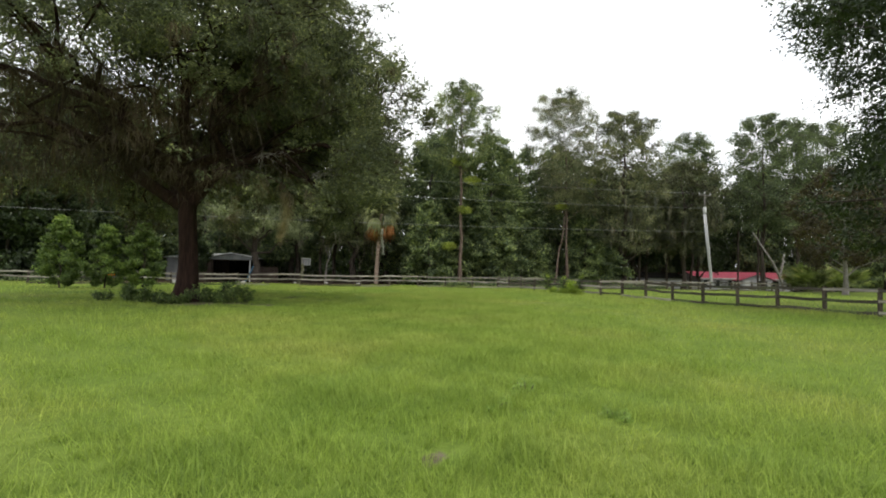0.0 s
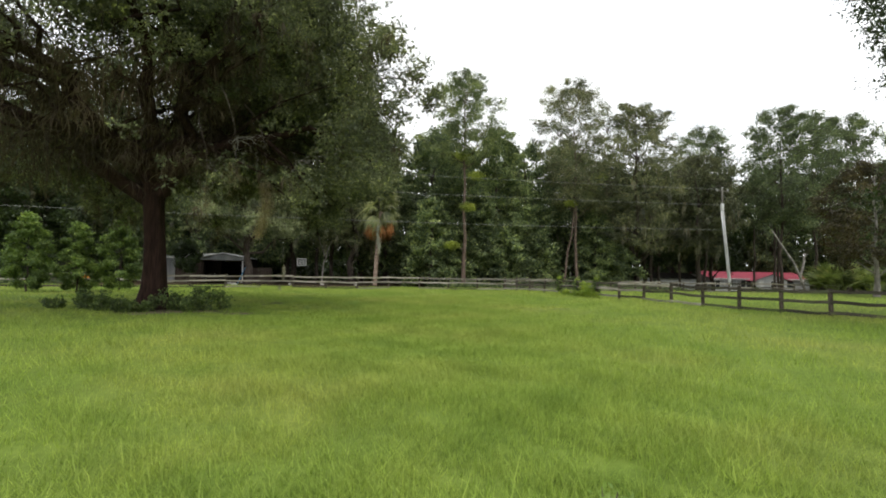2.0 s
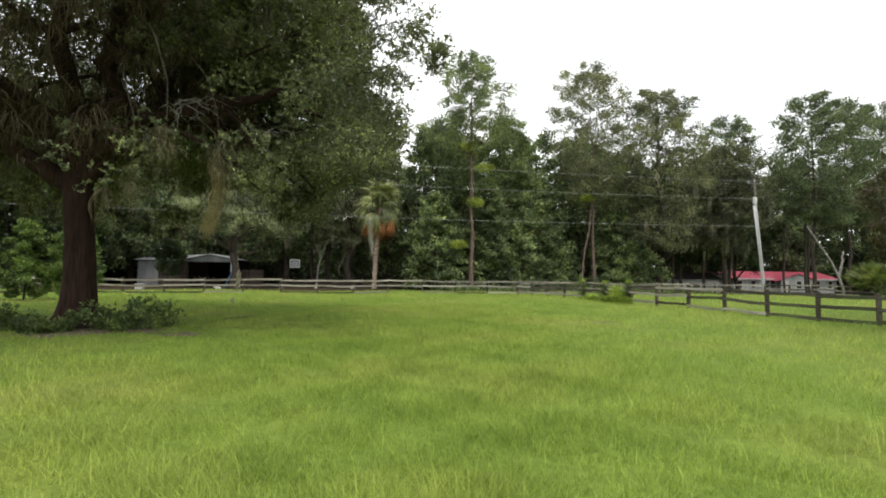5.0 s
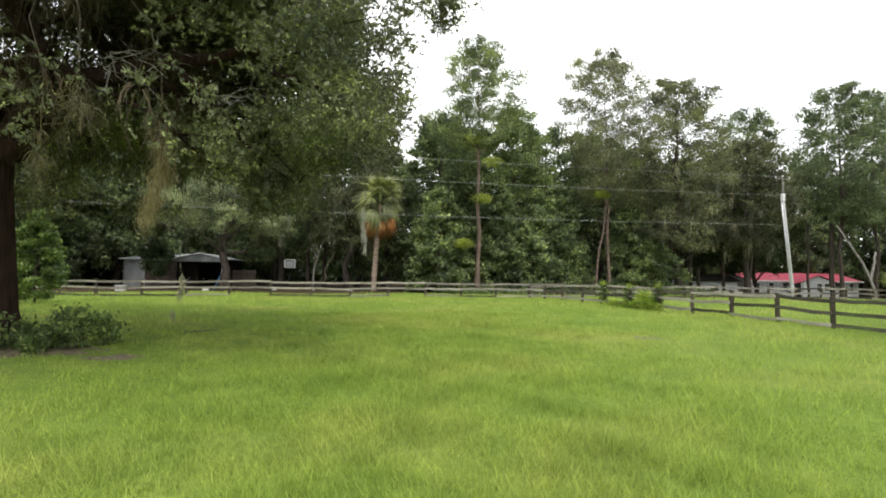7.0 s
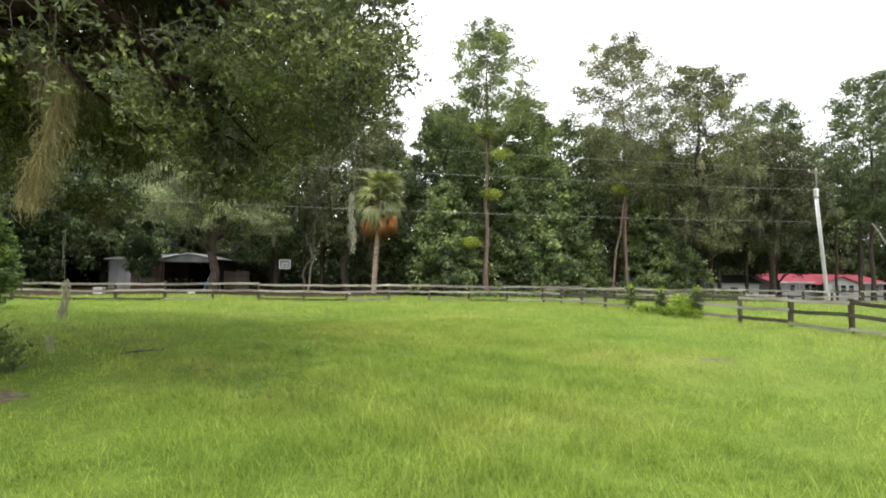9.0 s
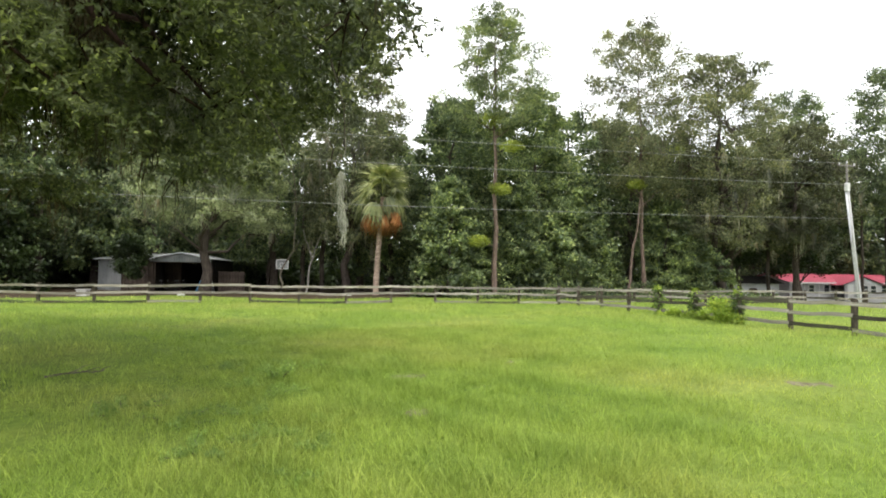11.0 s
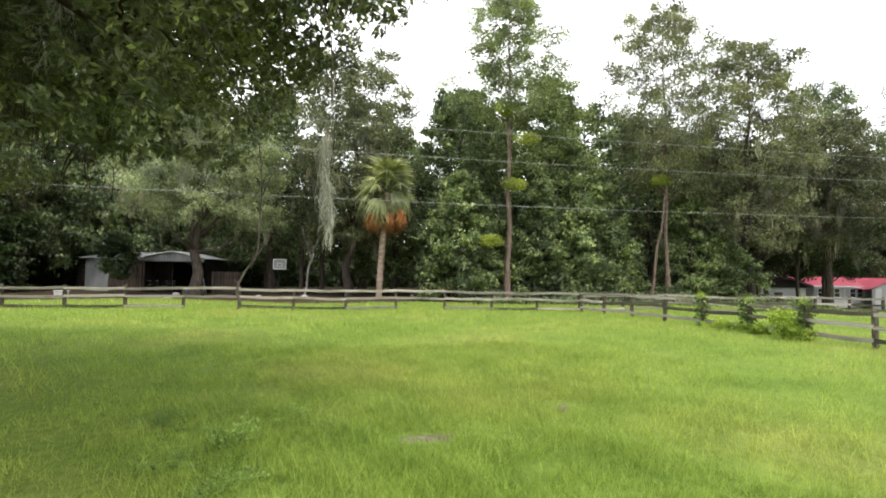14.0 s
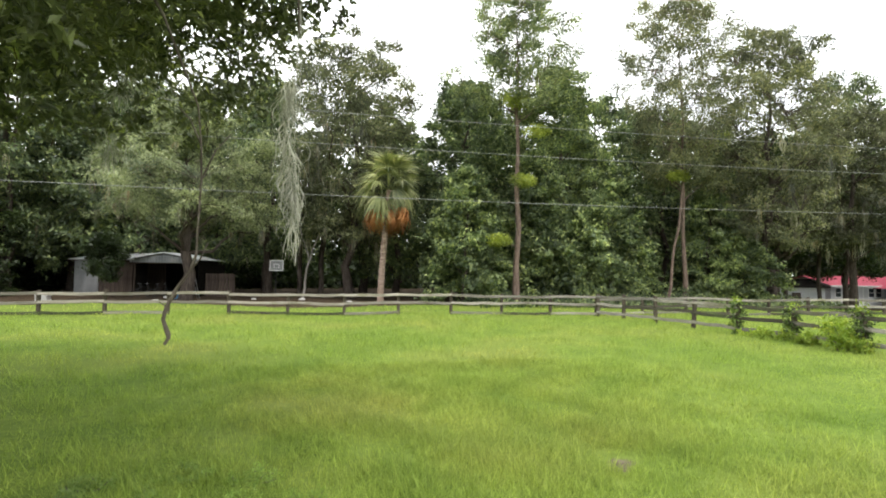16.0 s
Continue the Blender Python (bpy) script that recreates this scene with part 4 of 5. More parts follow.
for wx, wy, ws, kind in ((-21.5, 77, 1.02, 0), (-28, 66, 1.0, 0), (-35, 63, 1.05, 0), (-42, 62, 1.0, 0), (9.5, 63, 1.0, 1), (17.5, 61, 1.0, 0), (24.5, 62, 0.98, 0),
                         (-14.5, 73, 1.0, 0), (-24, 75, 1.1, 0), (14, 71, 1.0, 0), (38, 76, 1.1, 2),
                         (46, 80, 1.2, 2), (54, 84, 1.25, 2), (63, 84, 1.25, 2), (72, 84, 1.25, 2), (81, 80, 1.25, 0), (80, 68, 1.2, 1), (74, 60, 1.2, 0), (90, 74, 1.3, 0), (-1, 71, 1.15, 0), (9, 70, 1.12, 0), (18.5, 68, 1.12, 1), (26.5, 69, 1.1, 0), (34, 62, 0.95, 2), (-10, 72, 1.12, 0), (-18, 73, 1.0, 0), (56.5, 82.5, 1.25, 0), (70, 79, 1.25, 0), (40.5, 70.0, 1.0, 2), (45.5, 64.0, 0.9, 2), (-20.0, 68.5, 1.12, 0), (-30.5, 69.0, 1.25, 0), (-37.0, 66.0, 1.25, 1), (-31.5, 60.0, 1.1, 0), (-25.5, 70.0, 1.15, 1), (-38.0, 58.0, 1.1, 1)):
    again((wood, wood2, wood3)[kind], wx, wy, float(rng_w.uniform(0, 360)), ws, float(rng_w.uniform(0.92, 1.08)))


def far_woods():
    """The depth of the wood: a loose curve of foliage that closes the view."""
    rng = np.random.default_rng(77)
    n = 115000
    s = rng.uniform(0, 1, n)
    ang = np.interp(s, [0, 1], [-0.95, 1.32])
    r = rng.uniform(84, 98, n) + 10 * np.sin(ang * 3) + 22 * np.clip((ang - 0.35) * 4, 0, 1)
    x, y = -3 + np.sin(ang) * r * 1.05, 6 + np.cos(ang) * r
    top = 16.5 + 2.5 * np.sin(ang * 23) + 1.6 * np.sin(ang * 57 + 1)
    z = rng.uniform(0, 1, n) ** 1.1 * top
    c = np.stack([x, y, z - 1.2], -1)
    # the undergrowth between the trunks
    m = 55000
    ang2 = rng.uniform(-1.0, 1.05, m)
    r2 = rng.uniform(75, 86, m) + 4 * np.sin(ang2 * 5) + 40 * np.clip((ang2 - 0.36) * 5, 0, 1)
    x2, y2 = -3 + np.sin(ang2) * r2 * 1.05, 6 + np.cos(ang2) * r2
    z2 = rng.uniform(0, 1, m) ** 1.3 * (5.5 + 1.8 * np.sin(ang2 * 31) + 1.2 * np.sin(ang2 * 67))
    c = np.concatenate([c, np.stack([x2, y2, z2 - 0.6], -1)])
    # the near-black leaf colour stands in for shade deep between the trunks
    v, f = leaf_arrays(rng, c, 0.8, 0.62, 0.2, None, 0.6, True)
    tagged(new("far_woods", mesh_from("far_woods", v, f, M_DARKLEAF)), "foliage of the surrounding wood, coloured near black for its deep shade", "woods", "", "stuff")


far_woods()

def undergrowth():
    """Knee-high weeds and brambles along the wood's edge, in uneven heaps."""
    rng = np.random.default_rng(78)
    n = 44000
    x, y = rng.uniform(-46, 31, n), 49.5 + rng.uniform(0, 1, n) ** 1.2 * 9
    heap = np.clip(0.5 + 0.6 * np.sin(x * 0.9 + 1.3 * np.sin(y * 0.8)) * np.sin(y * 1.1 + 0.5 * x), 0.08, 1)
    ok = ((x > 5) | (x < -26)) & (rng.uniform(0, 1, n) < heap + 0.15)
    x, y, heap = x[ok], y[ok], heap[ok]
    h = (0.25 + 1.1 * heap * sstep(49.5, 53.5, y)) * rng.uniform(0, 1, len(x)) ** 0.7
    v, f = leaf_arrays(rng, np.stack([x, y, gz(x, y) + h], -1), 0.24, 0.14, 0.0)
    tagged(new("undergrowth", mesh_from("undergrowth", v, f, M_DEEPGREEN)), "low weeds and brambles along the wood's edge", "undergrowth", "", "stuff")


undergrowth()

# bare and dead trunks
def dead_trunk(name, lines, m_wood, label):
    a0 = np.array(lines[0][0][0])
    root = thing(name, pose(a0[0], a0[1], float(gz(a0[0], a0[1])) - 0.05), label, "tree")
    rng = np.random.default_rng(3)
    for i, (pts, r0, r1) in enumerate(lines):
        t = Tubes()
        pts = np.array(pts, float) - np.array([a0[0], a0[1], 0])
        k = 9
        q = np.stack([np.interp(np.linspace(0, len(pts) - 1, k), np.arange(len(pts)), pts[:, j]) for j in range(3)], -1)
        q[1:] += rng.normal(0, 0.03, (k - 1, 3))
        t.add(q, np.linspace(r0, r1, k), 8, 0.06)
        part_mesh("trunk" if i == 0 else "limb", t.mesh("limb", m_wood), root)


dead_trunk("dead_tree", [([(44.6, 49.3, 0), (44.1, 49.4, 2.2), (42.6, 49.6, 4.6), (41.0, 49.8, 6.8)], 0.14, 0.06), ([(44.2, 49.4, 1.9), (44.8, 49.5, 3.6), (44.9, 49.5, 4.4)], 0.12, 0.08)], M_DEADWOOD, "pale forked dead trunk leaning beside the house")
dead_trunk("dead_tree", [([(18.3, 52.2, 0), (18.9, 52.3, 3.5), (19.6, 52.5, 7.0), (19.9, 52.7, 9.0)], 0.1, 0.06)], M_PINEBARK, "thin bare leaning trunk against a conifer")
dead_trunk("dead_tree", [([(-5.6, 60.0, 0), (-5.2, 60.0, 3.0), (-4.2, 60.0, 5.6)], 0.09, 0.03), ([(-5.2, 60, 3.0), (-5.9, 60, 5.2)], 0.05, 0.02)], M_DEADWOOD, "thin pale crooked dead sapling")
for i, (tx, ty, tr_, th) in enumerate(((-6.2, 63.5, 0.26, 9), (-4.6, 64.5, 0.3, 9), (32.5, 58.5, 0.24, 9), (34.2, 59.5, 0.26, 9), (36.0, 58.0, 0.22, 9), (49.5, 58.0, 0.2, 9), (51.5, 59.5, 0.2, 9), (46.0, 57.5, 0.17, 9))):
    dead_trunk("tree_trunk", [([(tx, ty, 0), (tx + 0.08, ty, th * 0.5), (tx + 0.1, ty, th)], tr_ * 0.75, tr_ * 0.6)], M_BARK, "dark upright trunk of a woodland tree")


# saplings, shrubs and vines
sap = tree("sapling", -21.4, 37.6, 4.5, 1.3, 0.35, 0.05, 190, 56, (0.15, 0.09), 0.18, M_SAPLING, M_BARK, 51, "bright green young leafy tree in front of the fence", "sapling", "young trees", wide=0.3, base_r=0.75, top_r=0.08, limbs=8)
again(sap, -19.1, 38.2, 70, 0.93, 0.98)
again(sap, -17.0, 38.6, 190, 0.95, 1.02)


def shrub(name, x, y, r, h, n, leaf, m_leaf, seed, label, group=""):
    rng = np.random.default_rng(seed)
    root = thing(name, pose(x, y, float(gz(x, y)) - 0.02), label, "shrub", group)
    tb = Tubes()
    st = []
    for i in range(max(7, n // 120)):
        a, q = rng.uniform(0, 6.28), rng.uniform(0.2, 1.0)
        e = np.array([math.cos(a) * r * q, math.sin(a) * r * q, h * rng.uniform(0.55, 1.05) * (1 - 0.35 * q)])
        p = bent(rng, e * np.array([0.35, 0.35, 0]), e, 5, 0.06)
        tb.add(p, np.linspace(0.012, 0.004, 5), 3)
        st.append(p)
    st = np.concatenate([p[1:] for p in st])
    c = st[rng.integers(len(st), size=n)] + rng.normal(0, 0.11 * (r + h) * 0.6, (n, 3)) * np.array([1, 1, 0.7])
    c[:, 2] = np.maximum(c[:, 2], 0.04)
    part_mesh("stems", tb.mesh("stems", M_TWIG), root)["kind"] = "stuff"
    v, f = leaf_arrays(rng, c, leaf, leaf * 0.5, 0.0, unit(c - np.array([0, 0, -0.2])), 0.35)
    part_mesh("foliage", mesh_from("foliage", v, f, m_leaf), root)
    return root


for i, (sx, sy, sr, sh, sn) in enumerate(((-9.7, 24.0, 0.6, 0.75, 560), (-8.9, 24.2, 0.45, 0.95, 380), (-10.7, 23.6, 0.6, 0.42, 420), (-12.1, 23.9, 0.6, 0.55, 480), (-12.9, 24.4, 0.5, 0.6, 420), (-8.4, 24.6, 0.3, 0.7, 200), (-11.4, 23.4, 0.45, 0.3, 260), (-9.3, 23.4, 0.45, 0.35, 260), (-13.7, 24.2, 0.4, 0.4, 220))):
    shrub("shrub", sx, sy, sr * 1.15, sh * 1.2, int(sn * 1.5), 0.135, M_SHRUB, 60 + i, "low broad-leaved shrub at the foot of the oak", "shrubs round the oak")
for i, (sx, sy, sr, sh, sn) in enumerate(((-3.54, 25.5, 0.42, 0.3, 420), (-2.9, 21.4, 0.3, 0.1, 160), (-4.4, 23.2, 0.5, 0.1, 260), (-3.4, 24.4, 0.45, 0.12, 240), (-2.0, 6.0, 0.2, 0.13, 150), (-3.2, 6.6, 0.3, 0.12, 180), (-2.6, 7.1, 0.16, 0.2, 120), (-3.3, 22.6, 0.4, 0.08, 300), (-2.8, 22.2, 0.35, 0.07, 260), (-3.6, 23.6, 0.4, 0.09, 280), (-2.6, 23.0, 0.3, 0.07, 200), (-3.9, 22.2, 0.4, 0.08, 260), (-3.8, 26.2, 0.4, 0.09, 300), (-3.2, 26.7, 0.4, 0.1, 300), (-2.4, 26.1, 0.35, 0.07, 240), (-3.6, 27.0, 0.35, 0.08, 240), (-4.5, 26.6, 0.4, 0.09, 260), (-5.2, 23.9, 0.5, 0.12, 260), (-4.0, 25.0, 0.3, 0.12, 160))):
    shrub("weed", sx, sy, sr * (1.25 if sh < 0.15 else 1), sh, sn * (4 if sh < 0.15 else 1), 0.034 if sh < 0.15 else 0.06, M_WEED, 80 + i, "small broad-leaved weed in the grass", "weeds")
FX = lambda y: 9.6 + (44.8 - y) * 0.2
for i, (sy, sr, sh, sn, dx) in enumerate(((33.7, 0.45, 1.2, 900, -0.45), (34.9, 0.7, 0.42, 700, -0.25), (36.0, 0.6, 0.4, 600, -0.3), (36.9, 0.5, 0.3, 400, -0.2), (33.2, 0.4, 0.5, 300, -0.3))):
    shrub("vine_shrub", FX(sy) + dx, sy, sr, sh, sn, 0.13, M_VINE, 90 + i, "bright yellow-green weedy shrub against the fence", "fence-side shrubs")


def fallen_branch(x, y, turn, L, seed):
    rng = np.random.default_rng(seed)
    t = Tubes()
    t.add(bent(rng, (-L / 2, 0, 0.05), (L / 2, 0, 0.1), 7, 0.05), np.linspace(0.018, 0.007, 7), 6)
    for k in (0.1, 0.3, -0.1):
        t.add(bent(rng, (L * k, 0, 0.1), (L * k + 0.25, rng.uniform(-0.3, 0.3), 0.16), 4, 0.08), [0.009, 0.008, 0.006, 0.003], 4)
    ob = new("fallen_branch", t.mesh("fallen_branch", M_TWIG))
    ob.matrix_basis = pose(x, y, float(gz(x, y)), 0, 0, turn)
    tagged(ob, "grey fallen twiggy branch lying in the grass", "branch", "fallen branches")


fallen_branch(-6.75, 26.1, 15, 0.8, 1)


def orange_flowers():
    rng = np.random.default_rng(400)
    o = shrub("flowering_plant", -21.9, 46.4, 0.5, 0.7, 320, 0.14, M_SAPLING, 401, "leafy plant with orange blooms behind the fence")
    q = np.stack([rng.normal(0, 0.3, 90), rng.normal(0, 0.2, 90), rng.uniform(0.45, 0.85, 90)], -1)
    part_mesh("blooms", mesh_from("blooms", *leaf_arrays(rng, q, 0.12, 0.1, -0.3), M_BLOOM), o, "orange blooms")["kind"] = "stuff"


orange_flowers()


# ---- fences ----
def rail_variants():
    out = []
    rng = np.random.default_rng(14)
    for i in range(7):
        bm = box(bmesh.new(), (0, -0.02, -0.06), (1, 0.02, 0.06))
        bmesh.ops.bisect_plane(bm, geom=bm.verts[:] + bm.edges[:] + bm.faces[:], plane_co=(0.33, 0, 0), plane_no=(1, 0, 0))
        bmesh.ops.bisect_plane(bm, geom=bm.verts[:] + bm.edges[:] + bm.faces[:], plane_co=(0.66, 0, 0), plane_no=(1, 0, 0))
        dz, tw = rng.uniform(-0.035, 0.02, 4), rng.uniform(-0.012, 0.012, 4)
        for v in bm.verts:
            j = int(round(v.co.x * 3))
            v.co.z = v.co.z * (1 + rng.uniform(-0.06, 0.06)) + dz[j] * (0 < j < 3)
            v.co.y += tw[j]
        me = bpy.data.meshes.new("rail")
        bm.to_mesh(me)
        bm.free()
        out.append(me)
    return out


def post_variants():
    out = []
    rng = np.random.default_rng(15)
    for i in range(4):
        bm = box(bmesh.new(), (-0.065, -0.065, -0.25), (0.065, 0.065, 1.0), 0.014)
        for v in bm.verts:
            if v.co.z > 0.5:
                v.co.z += rng.uniform(-0.02, 0.02)
        me = bpy.data.meshes.new("post")
        bm.to_mesh(me)
        bm.free()
        out.append(me)
    return out


RAILS, POSTS = rail_variants(), post_variants()


def toned(meshes, material):
    res = []
    for me in meshes:
        c = me.copy()
        c.materials.append(material)
        res.append(c)
    return res


RAIL_P, RAIL_D, POST_P = toned(RAILS, M_RAIL), toned(RAILS, M_RAILDARK), toned(POSTS, M_POST)


def fence(pts, heights, tall, dark, seed, label, missing=0.0, face=-1):
    """A board fence along posts at pts, with rails at the given heights."""
    rng = np.random.default_rng(seed)
    root = thing("fence", pose(pts[0][0], pts[0][1], 0), label, "fence")
    o = Vector((pts[0][0], pts[0][1], 0))
    for i, (x, y) in enumerate(pts):
        z = float(gz(x, y))
        p = part_mesh("post", POST_P[int(rng.integers(4))], root, "", pose(x - o.x, y - o.y, z, rng.normal(0, 1.2), rng.normal(0, 1.2), rng.uniform(-8, 8)))
        p.scale = (1, 1, tall + rng.uniform(-0.03, 0.05))
        if i + 1 == len(pts):
            break
        x2, y2 = pts[i + 1]
        z2 = float(gz(x2, y2))
        L, a = math.hypot(x2 - x, y2 - y), math.atan2(y2 - y, x2 - x)
        nx, ny = -math.sin(a) * face, math.cos(a) * face
        for j, h in enumerate(heights):
            if rng.uniform() < missing and j == len(heights) - 1:
                continue
            j1, j2 = rng.normal(0, 0.018, 2)
            pitch = math.degrees(math.atan2(z2 + j2 - z - j1, L))
            pool = RAIL_D if rng.uniform() < dark[j] else RAIL_P
            r = part_mesh("rail", pool[int(rng.integers(7))], root, "", pose(x - o.x + nx * 0.088, y - o.y + ny * 0.088, z + h + j1, 0, -pitch, math.degrees(a)))
            r.scale = (L * 1.004, 1, 1)


CORNER = (9.6, 44.8)
front = [(2.44 * i, 45.0) for i in range(-24, 4)] + [CORNER]
fence(front, (0.9, 0.55, 0.1), 0.99, (0.03, 0.12, 0.6), 1, "long weathered three-board paddock fence", 0.35)
side = [(FX(44.8 - 1.88 * i), 44.8 - 1.88 * i) for i in range(0, 22)]
side[0] = (CORNER[0] + 0.02, CORNER[1] - 0.16)
fence(side[:9], (0.96, 0.6, 0.22), 1.06, (0.1, 0.25, 0.25), 2, "pale lichen-grey board fence along the paddock's side", 0.0, -1)
fence(side[8:], (0.96, 0.56, 0.12), 1.06, (0.85, 0.95, 0.7), 4, "dark mossy board fence along the paddock's side", 0.0, -1)
back = [(CORNER[0] + 0.2 + 2.44 * i, 45.1 + 0.02 * i) for i in range(0, 15)]
fence(back, (0.8, 0.42, 0.1), 0.88, (0.4, 0.7, 0.5), 3, "dark weathered board fence by the neighbour's lawn")


def vine(x, y, h, seed):
    rng = np.random.default_rng(seed)
    root = thing("vine", pose(x, y, float(gz(x, y))), "climbing vine wrapped round a fence post", "vine", "vines on the fence")
    n = 420
    t = rng.uniform(0, 1, n)
    a = rng.uniform(0, 6.28, n)
    r = 0.1 + np.abs(rng.normal(0, 0.09, n)) * (0.6 + t)
    c = np.stack([np.cos(a) * r, np.sin(a) * r, t * h], -1)
    v, f = leaf_arrays(rng, c, 0.11, 0.075, 0.3, unit(c * np.array([1, 1, 0.0]) + 1e-4), 0.5)
    part_mesh("foliage", mesh_from("foliage", v, f, M_SHRUB), root)
    n = 60
    c = rng.normal(0, 0.09, (n, 3)) + np.array([0, 0, h + 0.03])
    v, f = leaf_arrays(rng, c, 0.11, 0.07, -0.3)
    part_mesh("new_growth", mesh_from("new_growth", v, f, M_VINE), root, "yellow-green fresh leaves on top")["kind"] = "stuff"


for i, k in enumerate((4, 5, 6)):
    vine(side[k][0] - 0.05, side[k][1], (1.15, 1.05, 1.15)[i], 200 + i)


# ---- palm ----
def fan_mesh(name, m, seed, droop, stem):
    """A fan leaf: a stalk along +x, then folded fingers in a fan that droop at their ends."""
    rng = np.random.default_rng(seed)
    V, F, n = [], [], 0
    k = 6
    t = np.linspace(0, 1, k)
    x, z = stem * t, -0.12 * stem * t ** 2
    w = 0.025
    v = np.stack([np.repeat(x, 2), np.tile([-w, w], k), np.repeat(z, 2)], -1)
    f = np.concatenate([[[2 * i, 2 * i + 1, 2 * i + 3], [2 * i, 2 * i + 3, 2 * i + 2]] for i in range(k - 1)])
    V.append(v); F.append(f); n += len(v)
    hub = np.array([x[-1], 0, z[-1]])
    for j in range(22):
        a = math.radians(-105 + 10 * j) * 0.95
        L = rng.uniform(0.75, 1.0) * (1.15 - 0.25 * abs(a) / 1.8)
        tt = np.linspace(0, 1, 5)
        d = np.array([math.cos(a), math.sin(a), 0.0])
        side = np.array([-d[1], d[0], 0.0])
        p = hub + d * (L * tt * (1 - 0.25 * droop * tt))[:, None]
        p[:, 2] -= droop * L * tt ** 2.0 * rng.uniform(0.6, 1.1) - 0.05 * abs(math.sin(a)) * tt
        ww = np.array([0.012, 0.04, 0.04, 0.024, 0.002])
        l, r, c = p - side * ww[:, None], p + side * ww[:, None], p + np.array([0, 0, 1.0]) * (ww * 0.5)[:, None]
        v = np.stack([l, c, r], 1).reshape(-1, 3)
        f = np.concatenate([[[3 * i, 3 * i + 1, 3 * i + 4], [3 * i, 3 * i + 4, 3 * i + 3], [3 * i + 1, 3 * i + 2, 3 * i + 5], [3 * i + 1, 3 * i + 5, 3 * i + 4]] for i in range(4)])
        V.append(v); F.append(f + n); n += len(v)
    return mesh_from(name, np.concatenate(V), np.concatenate(F), m)


FANS = [fan_mesh("frond", M_FROND, 300 + i, (0.8, 1.05, 1.25)[i], 0.85) for i in range(3)]
PALMETTOS = [fan_mesh("frond", M_PALMETTO, 320 + i, (0.2, 0.35, 0.5)[i], 1.3) for i in range(3)]
DEADS = [fan_mesh("dry_frond", M_FROND_DEAD, 310 + i, (0.9, 1.1)[i], 0.95) for i in range(2)]


def palm():
    rng = np.random.default_rng(33)
    root = thing("cabbage_palm", pose(-0.2, 56.0, -0.2), "cabbage palm with pale trunk and rusty dead fronds", "palm")
    tb = Tubes()
    k = 26
    zz = np.linspace(0, 7.6, k)
    tb.add(np.stack([0.35 * (zz / 6.3) ** 1.5, 0 * zz, zz], -1), 0.22 - 0.03 * zz / 6.3 + 0.018 * (np.arange(k) % 2), 14)
    part_mesh("trunk", tb.mesh("trunk", M_PALMBARK), root, "pale pinkish ringed trunk")
    top = Vector((0.4, 0, 7.0))
    for i in range(34):
        u = i / 33
        el = 82 - 96 * u + rng.uniform(-9, 9)
        az = i * 137.5 + rng.uniform(-14, 14)
        m = Matrix.Translation(top + Vector((0, 0, 1.5 * (1 - u)))) @ pose(0, 0, 0, 0, 0, az) @ pose(0, 0, 0, 0, -el, 0) @ pose(0, 0, 0, rng.uniform(-25, 25))
        part_mesh("frond", FANS[min(2, int(u * 3))], root, "", m).scale = (1.35 + 0.2 * rng.uniform(-1, 1),) * 3
    for i in range(22):
        el, az = rng.uniform(-60, -18), i * 137.5 + rng.uniform(-8, 8)
        m = Matrix.Translation(top + Vector((0, 0, 0.0))) @ pose(0, 0, 0, 0, 0, az) @ pose(0, 0, 0, 0, -el, 0) @ pose(0, 0, 0, rng.uniform(-40, 40))
        part_mesh("dry_frond", DEADS[i % 2], root, "" if i else "rust-brown hanging dead frond", m).scale = (1.45, 0.6, 1.35)


palm()


def palmetto(x, y, s, seed):
    rng = np.random.default_rng(seed)
    root = thing("palmetto", pose(x, y, float(gz(x, y))), "bushy palmetto clump growing from the ground", "palm", "palmetto clumps")
    for i in range(26):
        el, az = rng.uniform(30, 88), i * 137.5
        m = Matrix.Translation((rng.normal(0, 0.25), rng.normal(0, 0.25), 0.1)) @ pose(0, 0, 0, 0, 0, az) @ pose(0, 0, 0, 0, -el, 0) @ pose(0, 0, 0, rng.uniform(-30, 30))
        part_mesh("frond", PALMETTOS[i % 3], root, "", m).scale = (s * rng.uniform(0.75, 1.1),) * 3


palmetto(41.9, 43.8, 1.35, 1)
palmetto(43.6, 44.6, 1.5, 2)
palmetto(45.4, 43.0, 1.3, 3)


